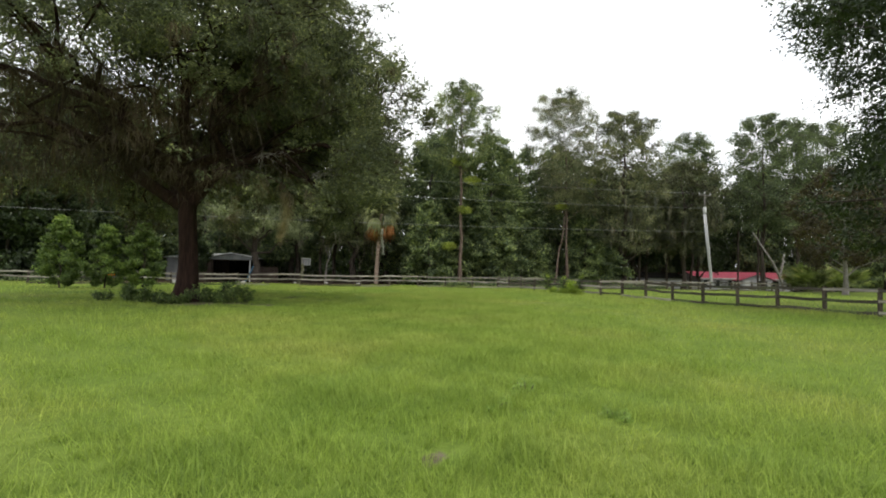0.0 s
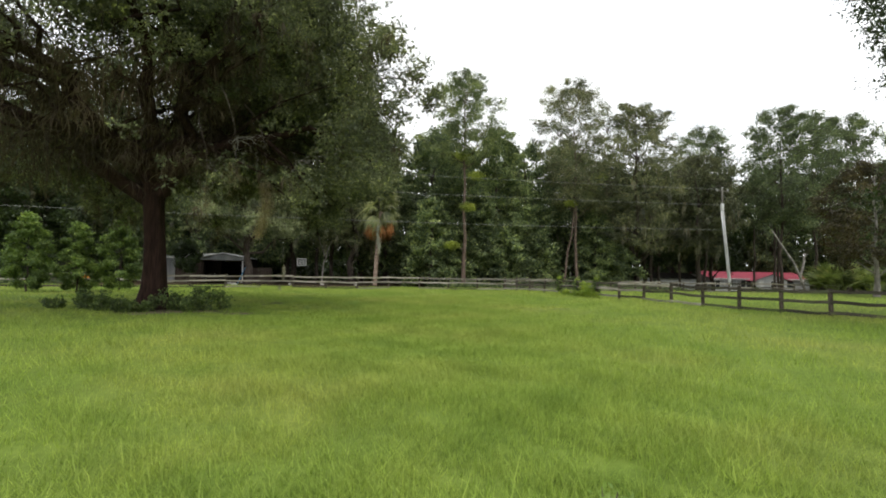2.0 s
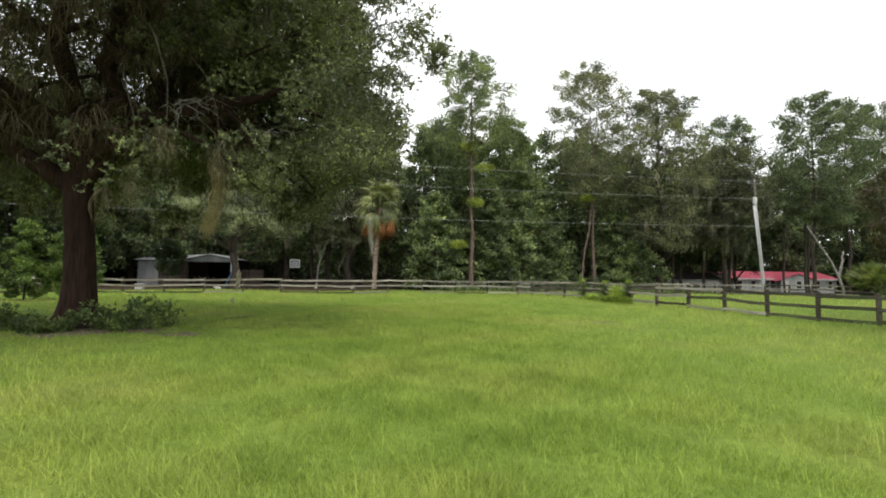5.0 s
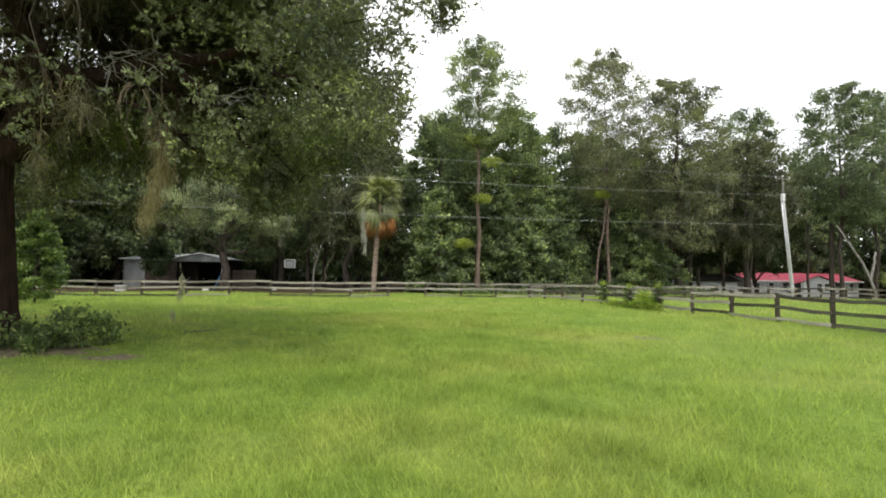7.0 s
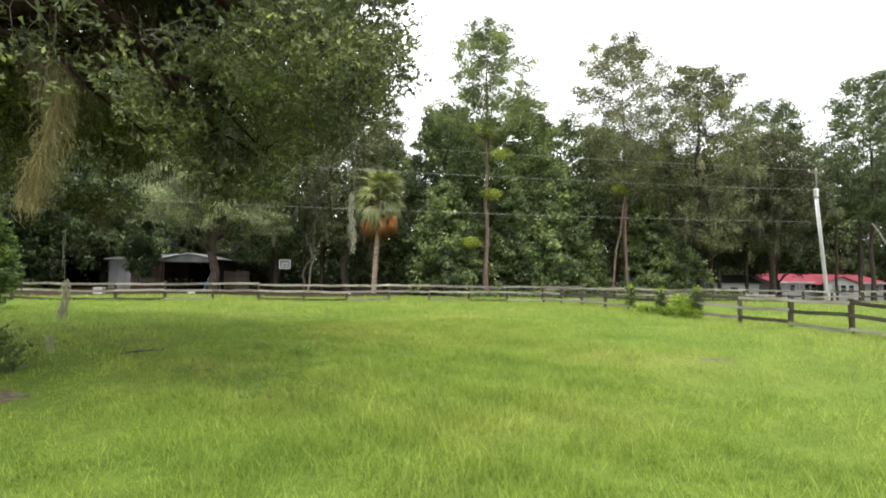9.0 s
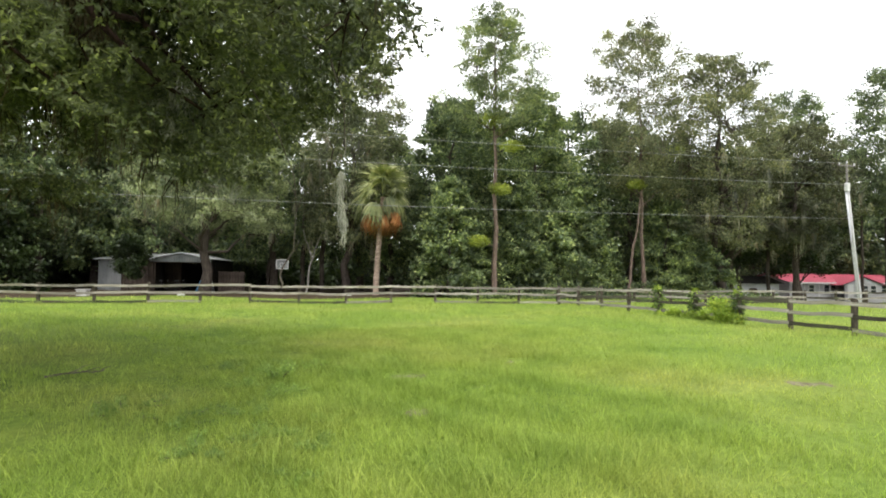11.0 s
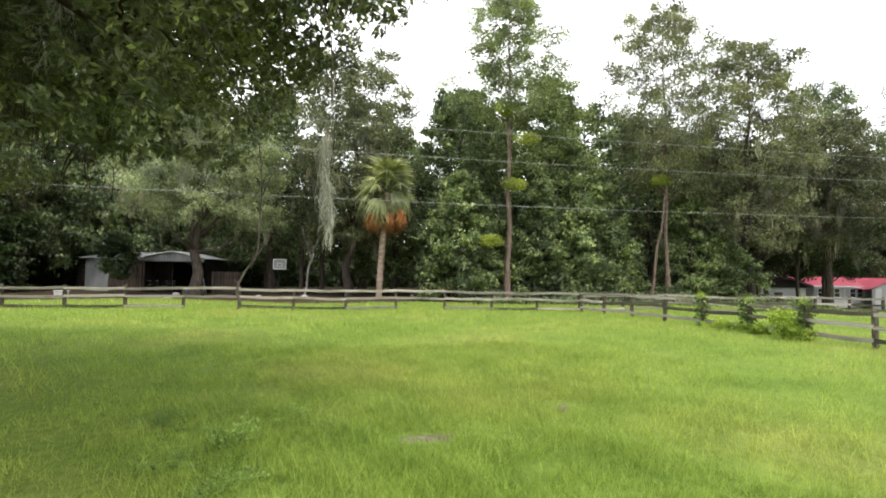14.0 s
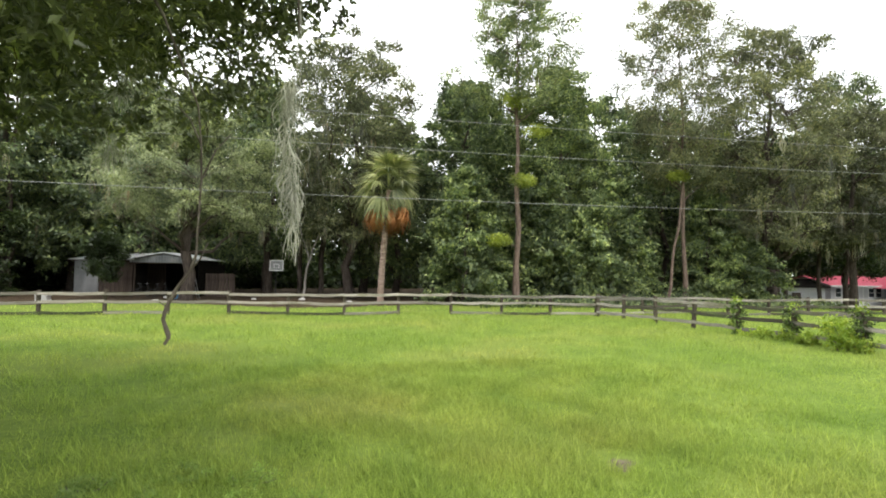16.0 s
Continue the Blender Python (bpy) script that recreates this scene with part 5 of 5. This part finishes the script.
# ---- utility poles and wires ----
def utility_pole(x, y, lean, label):
    root = thing("utility_pole", pose(x, y, float(gz(x, y)) - 0.05), label, "utility pole")
    H = 8.45
    dx = lean * H
    t = Tubes()
    t.add([(0, 0, 0), (dx * 0.5, 0, H * 0.5), (dx, 0, H)], [0.12, 0.108, 0.095], 14)
    part_mesh("pole", t.mesh("pole", M_POLE), root, "pale weathered wooden pole")
    t = Tubes()
    t.add([(-0.22, -0.03, 0.2), (dx * 0.5 - 0.2, -0.03, H * 0.5), (dx - 0.17, -0.03, H - 0.4)], 0.05, 10)
    part_mesh("conduit", t.mesh("conduit", M_STEEL), root, "galvanised conduit pipe")
    bm = boxes(((dx - 0.19, -0.17, H - 0.35), (dx + 0.11, 0.1, H + 0.3)), bevel=0.05)
    part("cover", bm, M_WHITE, root, "white cap box")
    t = Tubes()
    t.add([(dx, 0, H + 0.2), (dx - 0.02, 0, H + 1.75)], [0.07, 0.06], 10)
    part_mesh("mast", t.mesh("mast", M_POLEDARK), root)
    part("crossarm", boxes(((dx - 0.75, -0.05, H + 1.5), (dx + 0.75, 0.05, H + 1.6)), bevel=0.01), M_POLEDARK, root)
    for ix in (-0.65, 0.0, 0.65):
        t = Tubes()
        z0 = H + (1.6 if ix else 1.75)
        t.add([(dx + ix, 0, z0), (dx + ix, 0, z0 + 0.06), (dx + ix, 0, z0 + 0.1), (dx + ix, 0, z0 + 0.16)], [0.03, 0.055, 0.03, 0.045], 8)
        part_mesh("insulator", t.mesh("insulator", M_WHITE), root)
    t = Tubes()
    t.add([(dx, 0, H + 1.4), (dx + 1.4, 0.2, H - 0.2), (dx + 5.5, 0.6, -1.0)], 0.008, 4)
    part_mesh("guy_wire", t.mesh("guy_wire", M_WIRE), root)
    return dx


POLE = (34.0, 47.6)
pdx = utility_pole(POLE[0], POLE[1], -0.108, "pale leaning utility pole with a white cap box")
utility_pole(-52.0, 44.9, 0.0, "pale utility pole carrying the lines on along the fence")


def power_line(z, sag, r=0.0115):
    k = 60
    t = np.linspace(0, 1, k)
    a, b = np.array([POLE[0] + pdx * z / 8.45, POLE[1] - 0.16, z + float(gz(*POLE))]), np.array([-52.0, 44.75, z])
    p = a + (b - a) * t[:, None]
    p[:, 2] -= sag * 4 * t * (1 - t)
    tb = Tubes()
    tb.add(p, r, 5)
    tagged(new("power_line", tb.mesh("power_line", M_WIRE)), "thin grey overhead wire strung between poles", "wire", "overhead wires")


for wz, wsag in ((10.1, 0.5), (8.55, 0.5), (6.1, 0.5)):
    power_line(wz, wsag)


# ---- sheds and yard ----
def corrugated(x0, x1, z0, z1, y, depth=0.018, pitch=0.2, top=None):
    """A ribbed sheet in the xz plane; top(x) gives its upper edge."""
    xs = np.arange(x0, x1 + 1e-6, pitch / 4)
    V, F = [], []
    for i, x in enumerate(xs):
        yy = y - depth * (1 if i % 4 in (1, 2) else 0)
        V += [(x, yy, z0), (x, yy, top(x) if top else z1)]
    for i in range(len(xs) - 1):
        F += [[2 * i, 2 * i + 2, 2 * i + 3], [2 * i, 2 * i + 3, 2 * i + 1]]
    return np.array(V), np.array(F)


def carport():
    root = thing("carport_shed", pose(-15.9, 62.8, -0.2), "open-fronted galvanised metal shed under the oaks", "shed")
    W, D, E_, R_ = 2.35, 8.5, 2.75, 3.25
    gable = lambda x: R_ - (R_ - E_) * abs(x) / W - 0.03
    part_mesh("gable", mesh_from("gable", *corrugated(-W, W, 2.5, 0, 0.0, top=gable), M_SHED), root, "ribbed grey gable band")
    part("beam", boxes(((-W, 0.03, 2.42), (W, 0.13, 2.52)), bevel=0.01), M_BOARD, root)
    rise = math.degrees(math.atan2(R_ - E_, W))
    for s in (-1, 1):
        L = math.hypot(W + 0.2, (R_ - E_) * (W + 0.2) / W)
        bm = boxes(((0, -0.25, 0), (L, D + 0.2, 0.06)), bevel=0.01)
        part("roof", bm, M_SHEDROOF, root, "pale metal roof slope", Matrix.Translation((0, 0, R_)) @ (pose(0, 0, 0, 0, rise) if s > 0 else pose(0, 0, 0, 0, -rise) @ Matrix.Diagonal((-1, 1, 1, 1))))
        bm = boxes(((s * (W - 0.35) - 0.055, 0.0, -0.1), (s * (W - 0.35) + 0.055, 0.11, 2.45)), bevel=0.008)
        part("post", bm, M_WHITE if s > 0 else M_BOARD, root)
        # side and back walls get near-black colour in place of the interior's shade
        v, f = corrugated(0.3, D, 0, E_ - 0.02, 0.0)
        v = np.stack([np.full(len(v), s * W) + v[:, 1], v[:, 0], v[:, 2]], -1)
        part_mesh("side_wall", mesh_from("side_wall", v, f, M_DARKBOARD), root)
    part_mesh("back_wall", mesh_from("back_wall", *corrugated(-W, W, 0, 0, D, top=gable), M_DARKBOARD), root, "back wall, coloured near black for the shed's inner shade")


def lean_to():
    root = thing("lean_to_shed", pose(-23.6, 66.4, -0.25, 0, 0, -33.0), "low grey lean-to shed with brown boarded front", "shed")
    part_mesh("siding", mesh_from("siding", *corrugated(0, 2.9, 0, 2.75, 0.0), M_SHED), root, "pale ribbed metal siding")
    v, f = corrugated(0, 2.8, 0, 2.75, 0.0)
    part_mesh("side_wall", mesh_from("side_wall", np.stack([v[:, 1], v[:, 0], v[:, 2]], -1), f, M_SHED), root)
    board = boxes(((0, 0, 0), (0.235, 0.03, 2.7)), bevel=0.006)
    bme = bpy.data.meshes.new("board")
    board.to_mesh(bme)
    board.free()
    bme.materials.append(M_BOARD)
    for i in range(15):
        part_mesh("board", bme, root, "", pose(2.95 + 0.247 * i, 0.02 * (i % 2), 0))
    part("roof", boxes(((-0.3, -0.35, 0), (6.75, 3.0, 0.07)), bevel=0.02), M_SHEDROOF, root, "pale metal roof tilted up towards the back", pose(0, 0, 2.76, 9.5))
    part("back_wall", boxes(((0, 2.8, 0), (6.6, 2.86, 3.15))), M_BOARD, root)


carport()
lean_to()


def board_screen():
    root = thing("board_fence", pose(-12.9, 62.6, -0.2), "dark brown upright board screen beside the shed", "fence")
    bm = boxes(((0, 0, 0), (0.22, 0.025, 1.75)), bevel=0.006)
    me = bpy.data.meshes.new("board")
    bm.to_mesh(me)
    bm.free()
    me.materials.append(M_BOARD)
    for i in range(9):
        part_mesh("board", me, root, "", pose(0.235 * i, 0.004 * (i % 2), 0, 0, 0.6 * math.sin(i * 2.1)))
    part("crossbar", boxes(((0, 0.03, 0.4), (2.1, 0.07, 0.5))), M_BOARD, root)
    part("crossbar", boxes(((0, 0.03, 1.3), (2.1, 0.07, 1.4))), M_BOARD, root)


board_screen()


def slide():
    root = thing("playground_slide", pose(-13.2, 59.3, -0.2), "faded blue plastic slide leaning by the shed", "slide")
    t = Tubes()
    for s in (-0.22, 0.22):
        t.add([(-0.75, s, 0.02), (-0.55, s, 0.15), (0.15, s, 1.75), (0.35, s, 1.9)], 0.045, 7)
    part_mesh("side_rail", t.mesh("side_rail", M_BLUE), root)
    pts = np.array([(-0.78, 0.0, 0.0), (-0.55, 0.0, 0.11), (0.15, 0.0, 1.71), (0.35, 0.0, 1.86)])
    V = np.concatenate([[(x, -0.22, z), (x, 0.22, z), (x, 0.22, z - 0.03), (x, -0.22, z - 0.03)] for x, _, z in pts])
    F = []
    for i in range(3):
        for j in range(4):
            a, b = 4 * i + j, 4 * i + (j + 1) % 4
            F += [[a, b, b + 4], [a, b + 4, a + 4]]
    part_mesh("chute", mesh_from("chute", V, np.array(F), M_BLUE), root)
    t = Tubes()
    t.add([(0.35, 0.22, 1.85), (0.75, 0.25, 0.0)], 0.03, 7)
    t.add([(0.35, -0.22, 1.85), (0.75, -0.25, 0.0)], 0.03, 7)
    part_mesh("leg", t.mesh("leg", M_STEEL), root)


slide()


def basketball_hoop():
    root = thing("basketball_hoop", pose(-7.7, 61.8, -0.2, 0, 0, 12), "white-framed basketball backboard on a dark pole", "basketball hoop")
    t = Tubes()
    t.add([(0, 0.35, 0), (0, 0.35, 2.3), (0, 0.05, 2.6)], 0.045, 8)
    part_mesh("pole", t.mesh("pole", M_BLACK), root)
    part("backboard", boxes(((-0.48, 0, 2.05), (0.48, 0.03, 2.8)), bevel=0.008), M_SHED, root, "grey translucent board")
    part("border", boxes(((-0.5, -0.012, 2.02), (0.5, 0.0, 2.09)), ((-0.5, -0.012, 2.76), (0.5, 0.0, 2.83)), ((-0.5, -0.012, 2.095), (-0.43, 0.0, 2.755)), ((0.43, -0.012, 2.095), (0.5, 0.0, 2.755)),
                         ((-0.2, -0.012, 2.2), (0.2, 0.0, 2.25)), ((-0.2, -0.012, 2.5), (0.2, 0.0, 2.55)), ((-0.2, -0.012, 2.255), (-0.15, 0.0, 2.495)), ((0.15, -0.012, 2.255), (0.2, 0.0, 2.495))), M_WHITE, root)
    t = Tubes()
    a = np.linspace(0, 2 * np.pi, 17)
    t.add(np.stack([np.cos(a) * 0.2, -0.25 + np.sin(a) * 0.2, np.full(17, 2.2)], -1), 0.012, 5)
    part_mesh("rim", t.mesh("rim", M_BLACK), root)


basketball_hoop()


def yard_things():
    o = thing("storage_box", pose(-19.0, 53.6, -0.12), "pale plastic storage box behind the fence", "box")
    part("body", boxes(((-0.3, -0.25, 0), (0.3, 0.25, 0.42)), bevel=0.03), M_CONCRETE, o)
    part("lid", boxes(((-0.33, -0.28, 0.423), (0.33, 0.28, 0.48)), bevel=0.02), M_CONCRETE, o)
    for i, (x, y, s) in enumerate(((-15.2, 60.2, 1.0), (-16.4, 60.4, 0.85))):
        b = thing("bicycle", pose(x, y, -0.2, 0, 0, 15 + 20 * i), "dark old bicycle parked in the shed's mouth", "bicycle", "bicycles")
        for wx in (-0.5, 0.5):
            t = Tubes()
            a = np.linspace(0, 2 * np.pi, 21)
            t.add(np.stack([wx + np.cos(a) * 0.31, 0 * a, 0.33 + np.sin(a) * 0.31], -1), 0.022, 6)
            part_mesh("wheel", t.mesh("wheel", M_BLACK), b)
        t = Tubes()
        for p in ([(-0.5, 0, 0.33), (-0.15, 0, 0.8), (0.35, 0, 0.82), (0.5, 0, 0.33)], [(-0.15, 0, 0.8), (0.0, 0, 0.32), (0.36, 0, 0.78)], [(-0.15, 0, 0.8), (-0.2, 0, 0.98)], [(0.35, 0, 0.82), (0.33, 0, 1.02)]):
            t.add(p, 0.02, 6)
        part_mesh("frame", t.mesh("frame", M_BLACK), b)
        t = Tubes()
        t.add([(0.25, -0.28, 1.0), (0.33, 0, 1.03), (0.25, 0.28, 1.0)], 0.015, 5)
        part_mesh("handlebar", t.mesh("handlebar", M_STEEL), b)
        part("saddle", boxes(((-0.33, -0.07, 0.98), (-0.08, 0.07, 1.04)), bevel=0.02), M_BLACK, b)
    for i, (x, y, r) in enumerate(((-14.6, 59.8, 0.16), (-8.6, 58.0, 0.12), (-2.2, 53.5, 0.12), (-13.0, 53.0, 0.16), (-5.4, 57.5, 0.14))):
        bm = bmesh.new()
        bmesh.ops.create_icosphere(bm, subdivisions=2, radius=1)
        rr = np.random.default_rng(500 + i)
        for v in bm.verts:
            v.co *= 1 + rr.uniform(-0.14, 0.14)
            v.co = Vector((v.co.x * r * 1.6, v.co.y * r, max(v.co.z, -0.4) * r * 0.8))
        me = bpy.data.meshes.new("stone")
        bm.to_mesh(me)
        bm.free()
        me.materials.append(M_CONCRETE)
        ob = new("stone", me)
        ob.matrix_basis = pose(x, y, float(gz(x, y)) + 0.3 * r)
        tagged(ob, "pale lump of broken concrete on the ground", "stone", "yard stones")


yard_things()


# ---- the neighbour's house ----
def house():
    ang = -1.0
    G = -1.55
    root = thing("house", pose(51.6, 71.3, G, 0, 0, ang), "long low grey house with a red metal roof", "house")
    L, D, E_, R_ = 17.4, 7.0, 2.65, 3.6
    part("wall", boxes(((0, 0, 0), (L, 0.15, E_)), ((0, D - 0.15, 0), (L, D, E_)), bevel=0.0), M_SIDING, root)
    for x in (0.0, L - 0.15):
        bm = bmesh.new()
        vs = [bm.verts.new(p) for p in ((x, 0.16, 0), (x, D - 0.16, 0), (x, D - 0.16, E_), (x, D / 2, R_ - 0.04), (x, 0.16, E_))]
        f = bm.faces.new(vs)
        r = bmesh.ops.extrude_face_region(bm, geom=[f])
        bmesh.ops.translate(bm, verts=[v for v in r["geom"] if isinstance(v, bmesh.types.BMVert)], vec=(0.15, 0, 0))
        part("gable_wall", bm, M_SIDING, root)
    rise = math.degrees(math.atan2(R_ - E_, D / 2))
    slope = math.hypot(R_ - E_, D / 2) + 0.45
    for s in (1, -1):
        V, F = [], []
        for i in range(int((L + 0.8) / 0.1) + 1):
            x = -0.4 + 0.1 * i
            h = 0.03 if i % 4 == 0 else 0.0
            V += [(x, 0, h), (x, slope, h), (x, slope, h - 0.05), (x, 0, h - 0.05)]
        n = len(V) // 4
        for i in range(n - 1):
            for j in range(4):
                a, b = 4 * i + j, 4 * i + (j + 1) % 4
                F += [[a, b, b + 4], [a, b + 4, a + 4]]
        m = Matrix.Translation((0, D / 2, R_ + 0.04)) @ (pose(0, 0, 0, -rise) if s > 0 else Matrix.Diagonal((1, -1, 1, 1)) @ pose(0, 0, 0, -rise))
        part_mesh("roof", mesh_from("roof", V, F, M_REDROOF), root, "red standing-seam metal roof", m)
    part("fascia", boxes(((-0.4, -0.46, E_ - 0.22), (L + 0.4, -0.42, E_ - 0.04)), bevel=0.0), M_WHITE, root)
    # porch gable
    gx, gw = 9.0, 2.9
    bm = bmesh.new()
    vs = [bm.verts.new(p) for p in ((gx - gw, -1.6, E_ - 0.3), (gx + gw, -1.6, E_ - 0.3), (gx, -1.6, E_ + 0.62))]
    f = bm.faces.new(vs)
    r = bmesh.ops.extrude_face_region(bm, geom=[f])
    bmesh.ops.translate(bm, verts=[v for v in r["geom"] if isinstance(v, bmesh.types.BMVert)], vec=(0, 0.12, 0))
    part("porch_gable", bm, M_SIDING, root)
    ra = math.degrees(math.atan2(0.92, gw))
    for s in (1, -1):
        m = Matrix.Translation((gx, -1.75, E_ + 0.7)) @ (pose(0, 0, 0, 0, ra) if s > 0 else Matrix.Diagonal((-1, 1, 1, 1)) @ pose(0, 0, 0, 0, ra))
        part("porch_roof", boxes(((0, 0, 0), (3.6, 4.2, 0.06)), bevel=0.01), M_REDROOF, root, "", m)
    part("porch_wall", boxes(((gx - gw + 0.2, -1.6, 0), (gx - 1.2, -1.48, E_ - 0.3)), ((gx - 1.197, -1.6, 0), (gx + gw - 0.2, -1.48, E_ - 0.3))), M_SIDING, root)

    def win(x, y, w, z0, z1):
        o = part("window", boxes(((x, y - 0.05, z0), (x + 0.09, y, z1)), ((x + w - 0.09, y - 0.05, z0), (x + w, y, z1)), ((x + 0.09, y - 0.05, z0), (x + w - 0.09, y, z0 + 0.09)), ((x + 0.09, y - 0.05, z1 - 0.09), (x + w - 0.09, y, z1)),
                                 ((x + 0.09, y - 0.045, (z0 + z1) / 2 - 0.03), (x + w - 0.09, y, (z0 + z1) / 2 + 0.03))), M_WHITE, root, "white-framed sash window")
        part("pane", boxes(((x + 0.09, y - 0.02, z0 + 0.09), (x + w - 0.09, y - 0.005, z1 - 0.09))), M_GLASS, o)

    for x, y, w in ((0.5, 0, 0.9), (2.7, 0, 0.9), (4.9, 0, 0.9), (5.9, 0, 0.9), (gx - 0.3, -1.6, 1.0), (gx + 0.9, -1.6, 1.0), (12.8, 0, 1.7), (15.6, 0, 1.0)):
        win(x, y, w, 1.2, 2.35)
    d = part("door", boxes(((gx - 2.4, -1.66, 0.4), (gx - 1.5, -1.605, 2.4)), bevel=0.01), M_WHITE, root, "plain white door")
    part("handle", boxes(((gx - 1.62, -1.7, 1.3), (gx - 1.56, -1.662, 1.36))), M_STEEL, d)
    for x in (2.1, 4.2, 6.95, 13.1, 15.8):
        part("trim_board", boxes(((x, -0.03, 0), (x + 0.12, -0.002, E_ - 0.25))), M_WHITE, root)


house()


def outbuilding():
    root = thing("outbuilding", pose(37.4, 64.5, -1.6, 0, 0, -6), "small grey outbuilding with a dark roof in the trees' shade", "shed")
    part("wall", boxes(((0, 0, 0), (5.6, 0.15, 2.6))), M_SIDING, root)
    part("back_wall", boxes(((0, 4.3, 0), (5.6, 4.45, 2.6))), M_SIDING, root)
    for x in (0, 5.45):
        part("end_wall", boxes(((x, 0.153, 0), (x + 0.15, 4.297, 2.6))), M_SIDING, root)
    for sgn, y in ((1, -0.4), (-1, 4.85)):
        part("roof", boxes(((-0.3, 0, 0), (5.9, 2.75, 0.06)), bevel=0.01), M_DARKBOARD, root, "dark shingled roof slope", pose(0, y, 2.55) @ (pose(0, 0, 0, 16) if sgn > 0 else pose(0, 0, 0, -16) @ Matrix.Diagonal((1, -1, 1, 1))))
    part("door", boxes(((2.2, -0.045, 0.05), (3.1, -0.004, 2.05)), bevel=0.01), M_BOARD, root, "dark plank door")


outbuilding()


# ---- grass ----
def grass():
    rng = np.random.default_rng(99)
    path_x = lambda y: -5.0 + 0.14 * y

    def blades(n, x0, x1, y0, y1, w, h, near, joints, density_of):
        u = rng.uniform(0, 1, (n, 2))
        x, y = x0 + (x1 - x0) * u[:, 0], y0 + (y1 - y0) * u[:, 1]
        if near:
            x = np.clip(rng.normal(0.3, 2.7, n), -7.5, 8.5) + path_x(y)
        cl = np.sin(x * 1.9 + 1.3 * np.sin(y * 1.1)) * np.sin(y * 2.3 + 1.7 * np.sin(x * 0.8)) + 0.5 * np.sin(x * 5.1 + y * 3.7)
        big = np.sin(x * 0.6 + 0.9 * np.sin(y * 0.5)) * np.sin(y * 0.47 + 0.6)
        inx = np.hypot(x - OAK[0], y - OAK[1])
        ok = (rng.uniform(0, 1, n) < np.clip(0.72 + 0.28 * cl, 0.15, 1)) & (bare(x, y) * 1.5 < rng.uniform(0, 1, n)) & (woods(x, y) < 0.3) & density_of(x, y)
        x, y, cl, big, inx = x[ok], y[ok], cl[ok], big[ok], inx[ok]
        m = len(x)
        if near:
            # about half the blades stand in tufts
            src = rng.integers(0, max(1, m // 9), m)
            mv = rng.uniform(0, 1, m) < 0.55
            x = np.where(mv, x[src] + rng.normal(0, 0.05, m), x)
            y = np.where(mv, y[src] + rng.normal(0, 0.05, m), y)
        H = h * rng.uniform(0.55, 1.3, m) * (1 + 0.35 * big + 0.38 * cl) * (0.62 + 0.38 * sstep(3, 9, inx))
        a = rng.uniform(0, 2 * np.pi, m)
        lean = rng.uniform(0.25, 1.3, m) * H
        d = np.stack([np.cos(a), np.sin(a), 0 * a], -1)
        s = np.stack([-np.sin(a), np.cos(a), 0 * a], -1) * (w * rng.uniform(0.6, 1.4, m) * 0.5)[:, None]
        b = np.stack([x, y, gz(x, y) - 0.01], -1)
        tip = b + d * lean[:, None] + np.array([0, 0, 1.0]) * (H * 0.95)[:, None]
        i = np.arange(m)[:, None]
        if joints:
            mid = b + d * (lean * 0.3)[:, None] + np.array([0, 0, 1.0]) * (H * 0.6)[:, None]
            v = np.stack([b - s, b + s, mid - s * 0.8, mid + s * 0.8, tip], 1).reshape(-1, 3)
            f = np.concatenate([i * 5 + np.array([[0, 1, 3]]), i * 5 + np.array([[0, 3, 2]]), i * 5 + np.array([[2, 3, 4]])], 1).reshape(-1, 3)
        else:
            v = np.stack([b - s, b + s, tip], 1).reshape(-1, 3)
            f = (i * 3 + np.array([[0, 1, 2]])).reshape(-1, 3)
        return v, f

    near = blades(150000, -4.6, 5.4, 3.2, 33.0, 0.006, 0.115, True, True, lambda x, y: x > -99)
    short = blades(430000, -4.6, 5.4, 3.2, 33.0, 0.0085, 0.085, True, False, lambda x, y: x > -99)
    mid = blades(210000, -17, 15.5, 4.0, 45.5, 0.012, 0.17, False, False, lambda x, y: x > -99)
    far = blades(60000, -48, 34, 8.0, 50.0, 0.026, 0.16, False, False, lambda x, y: (x < -16.7) | (x > 15.2) | (y > 45.2))
    me = mesh_from("grass", *join(near, short, mid, far), M_GRASS)
    tagged(new("grass", me), "lush unmown yellow-green pasture grass", "grass", "", "stuff")


grass()
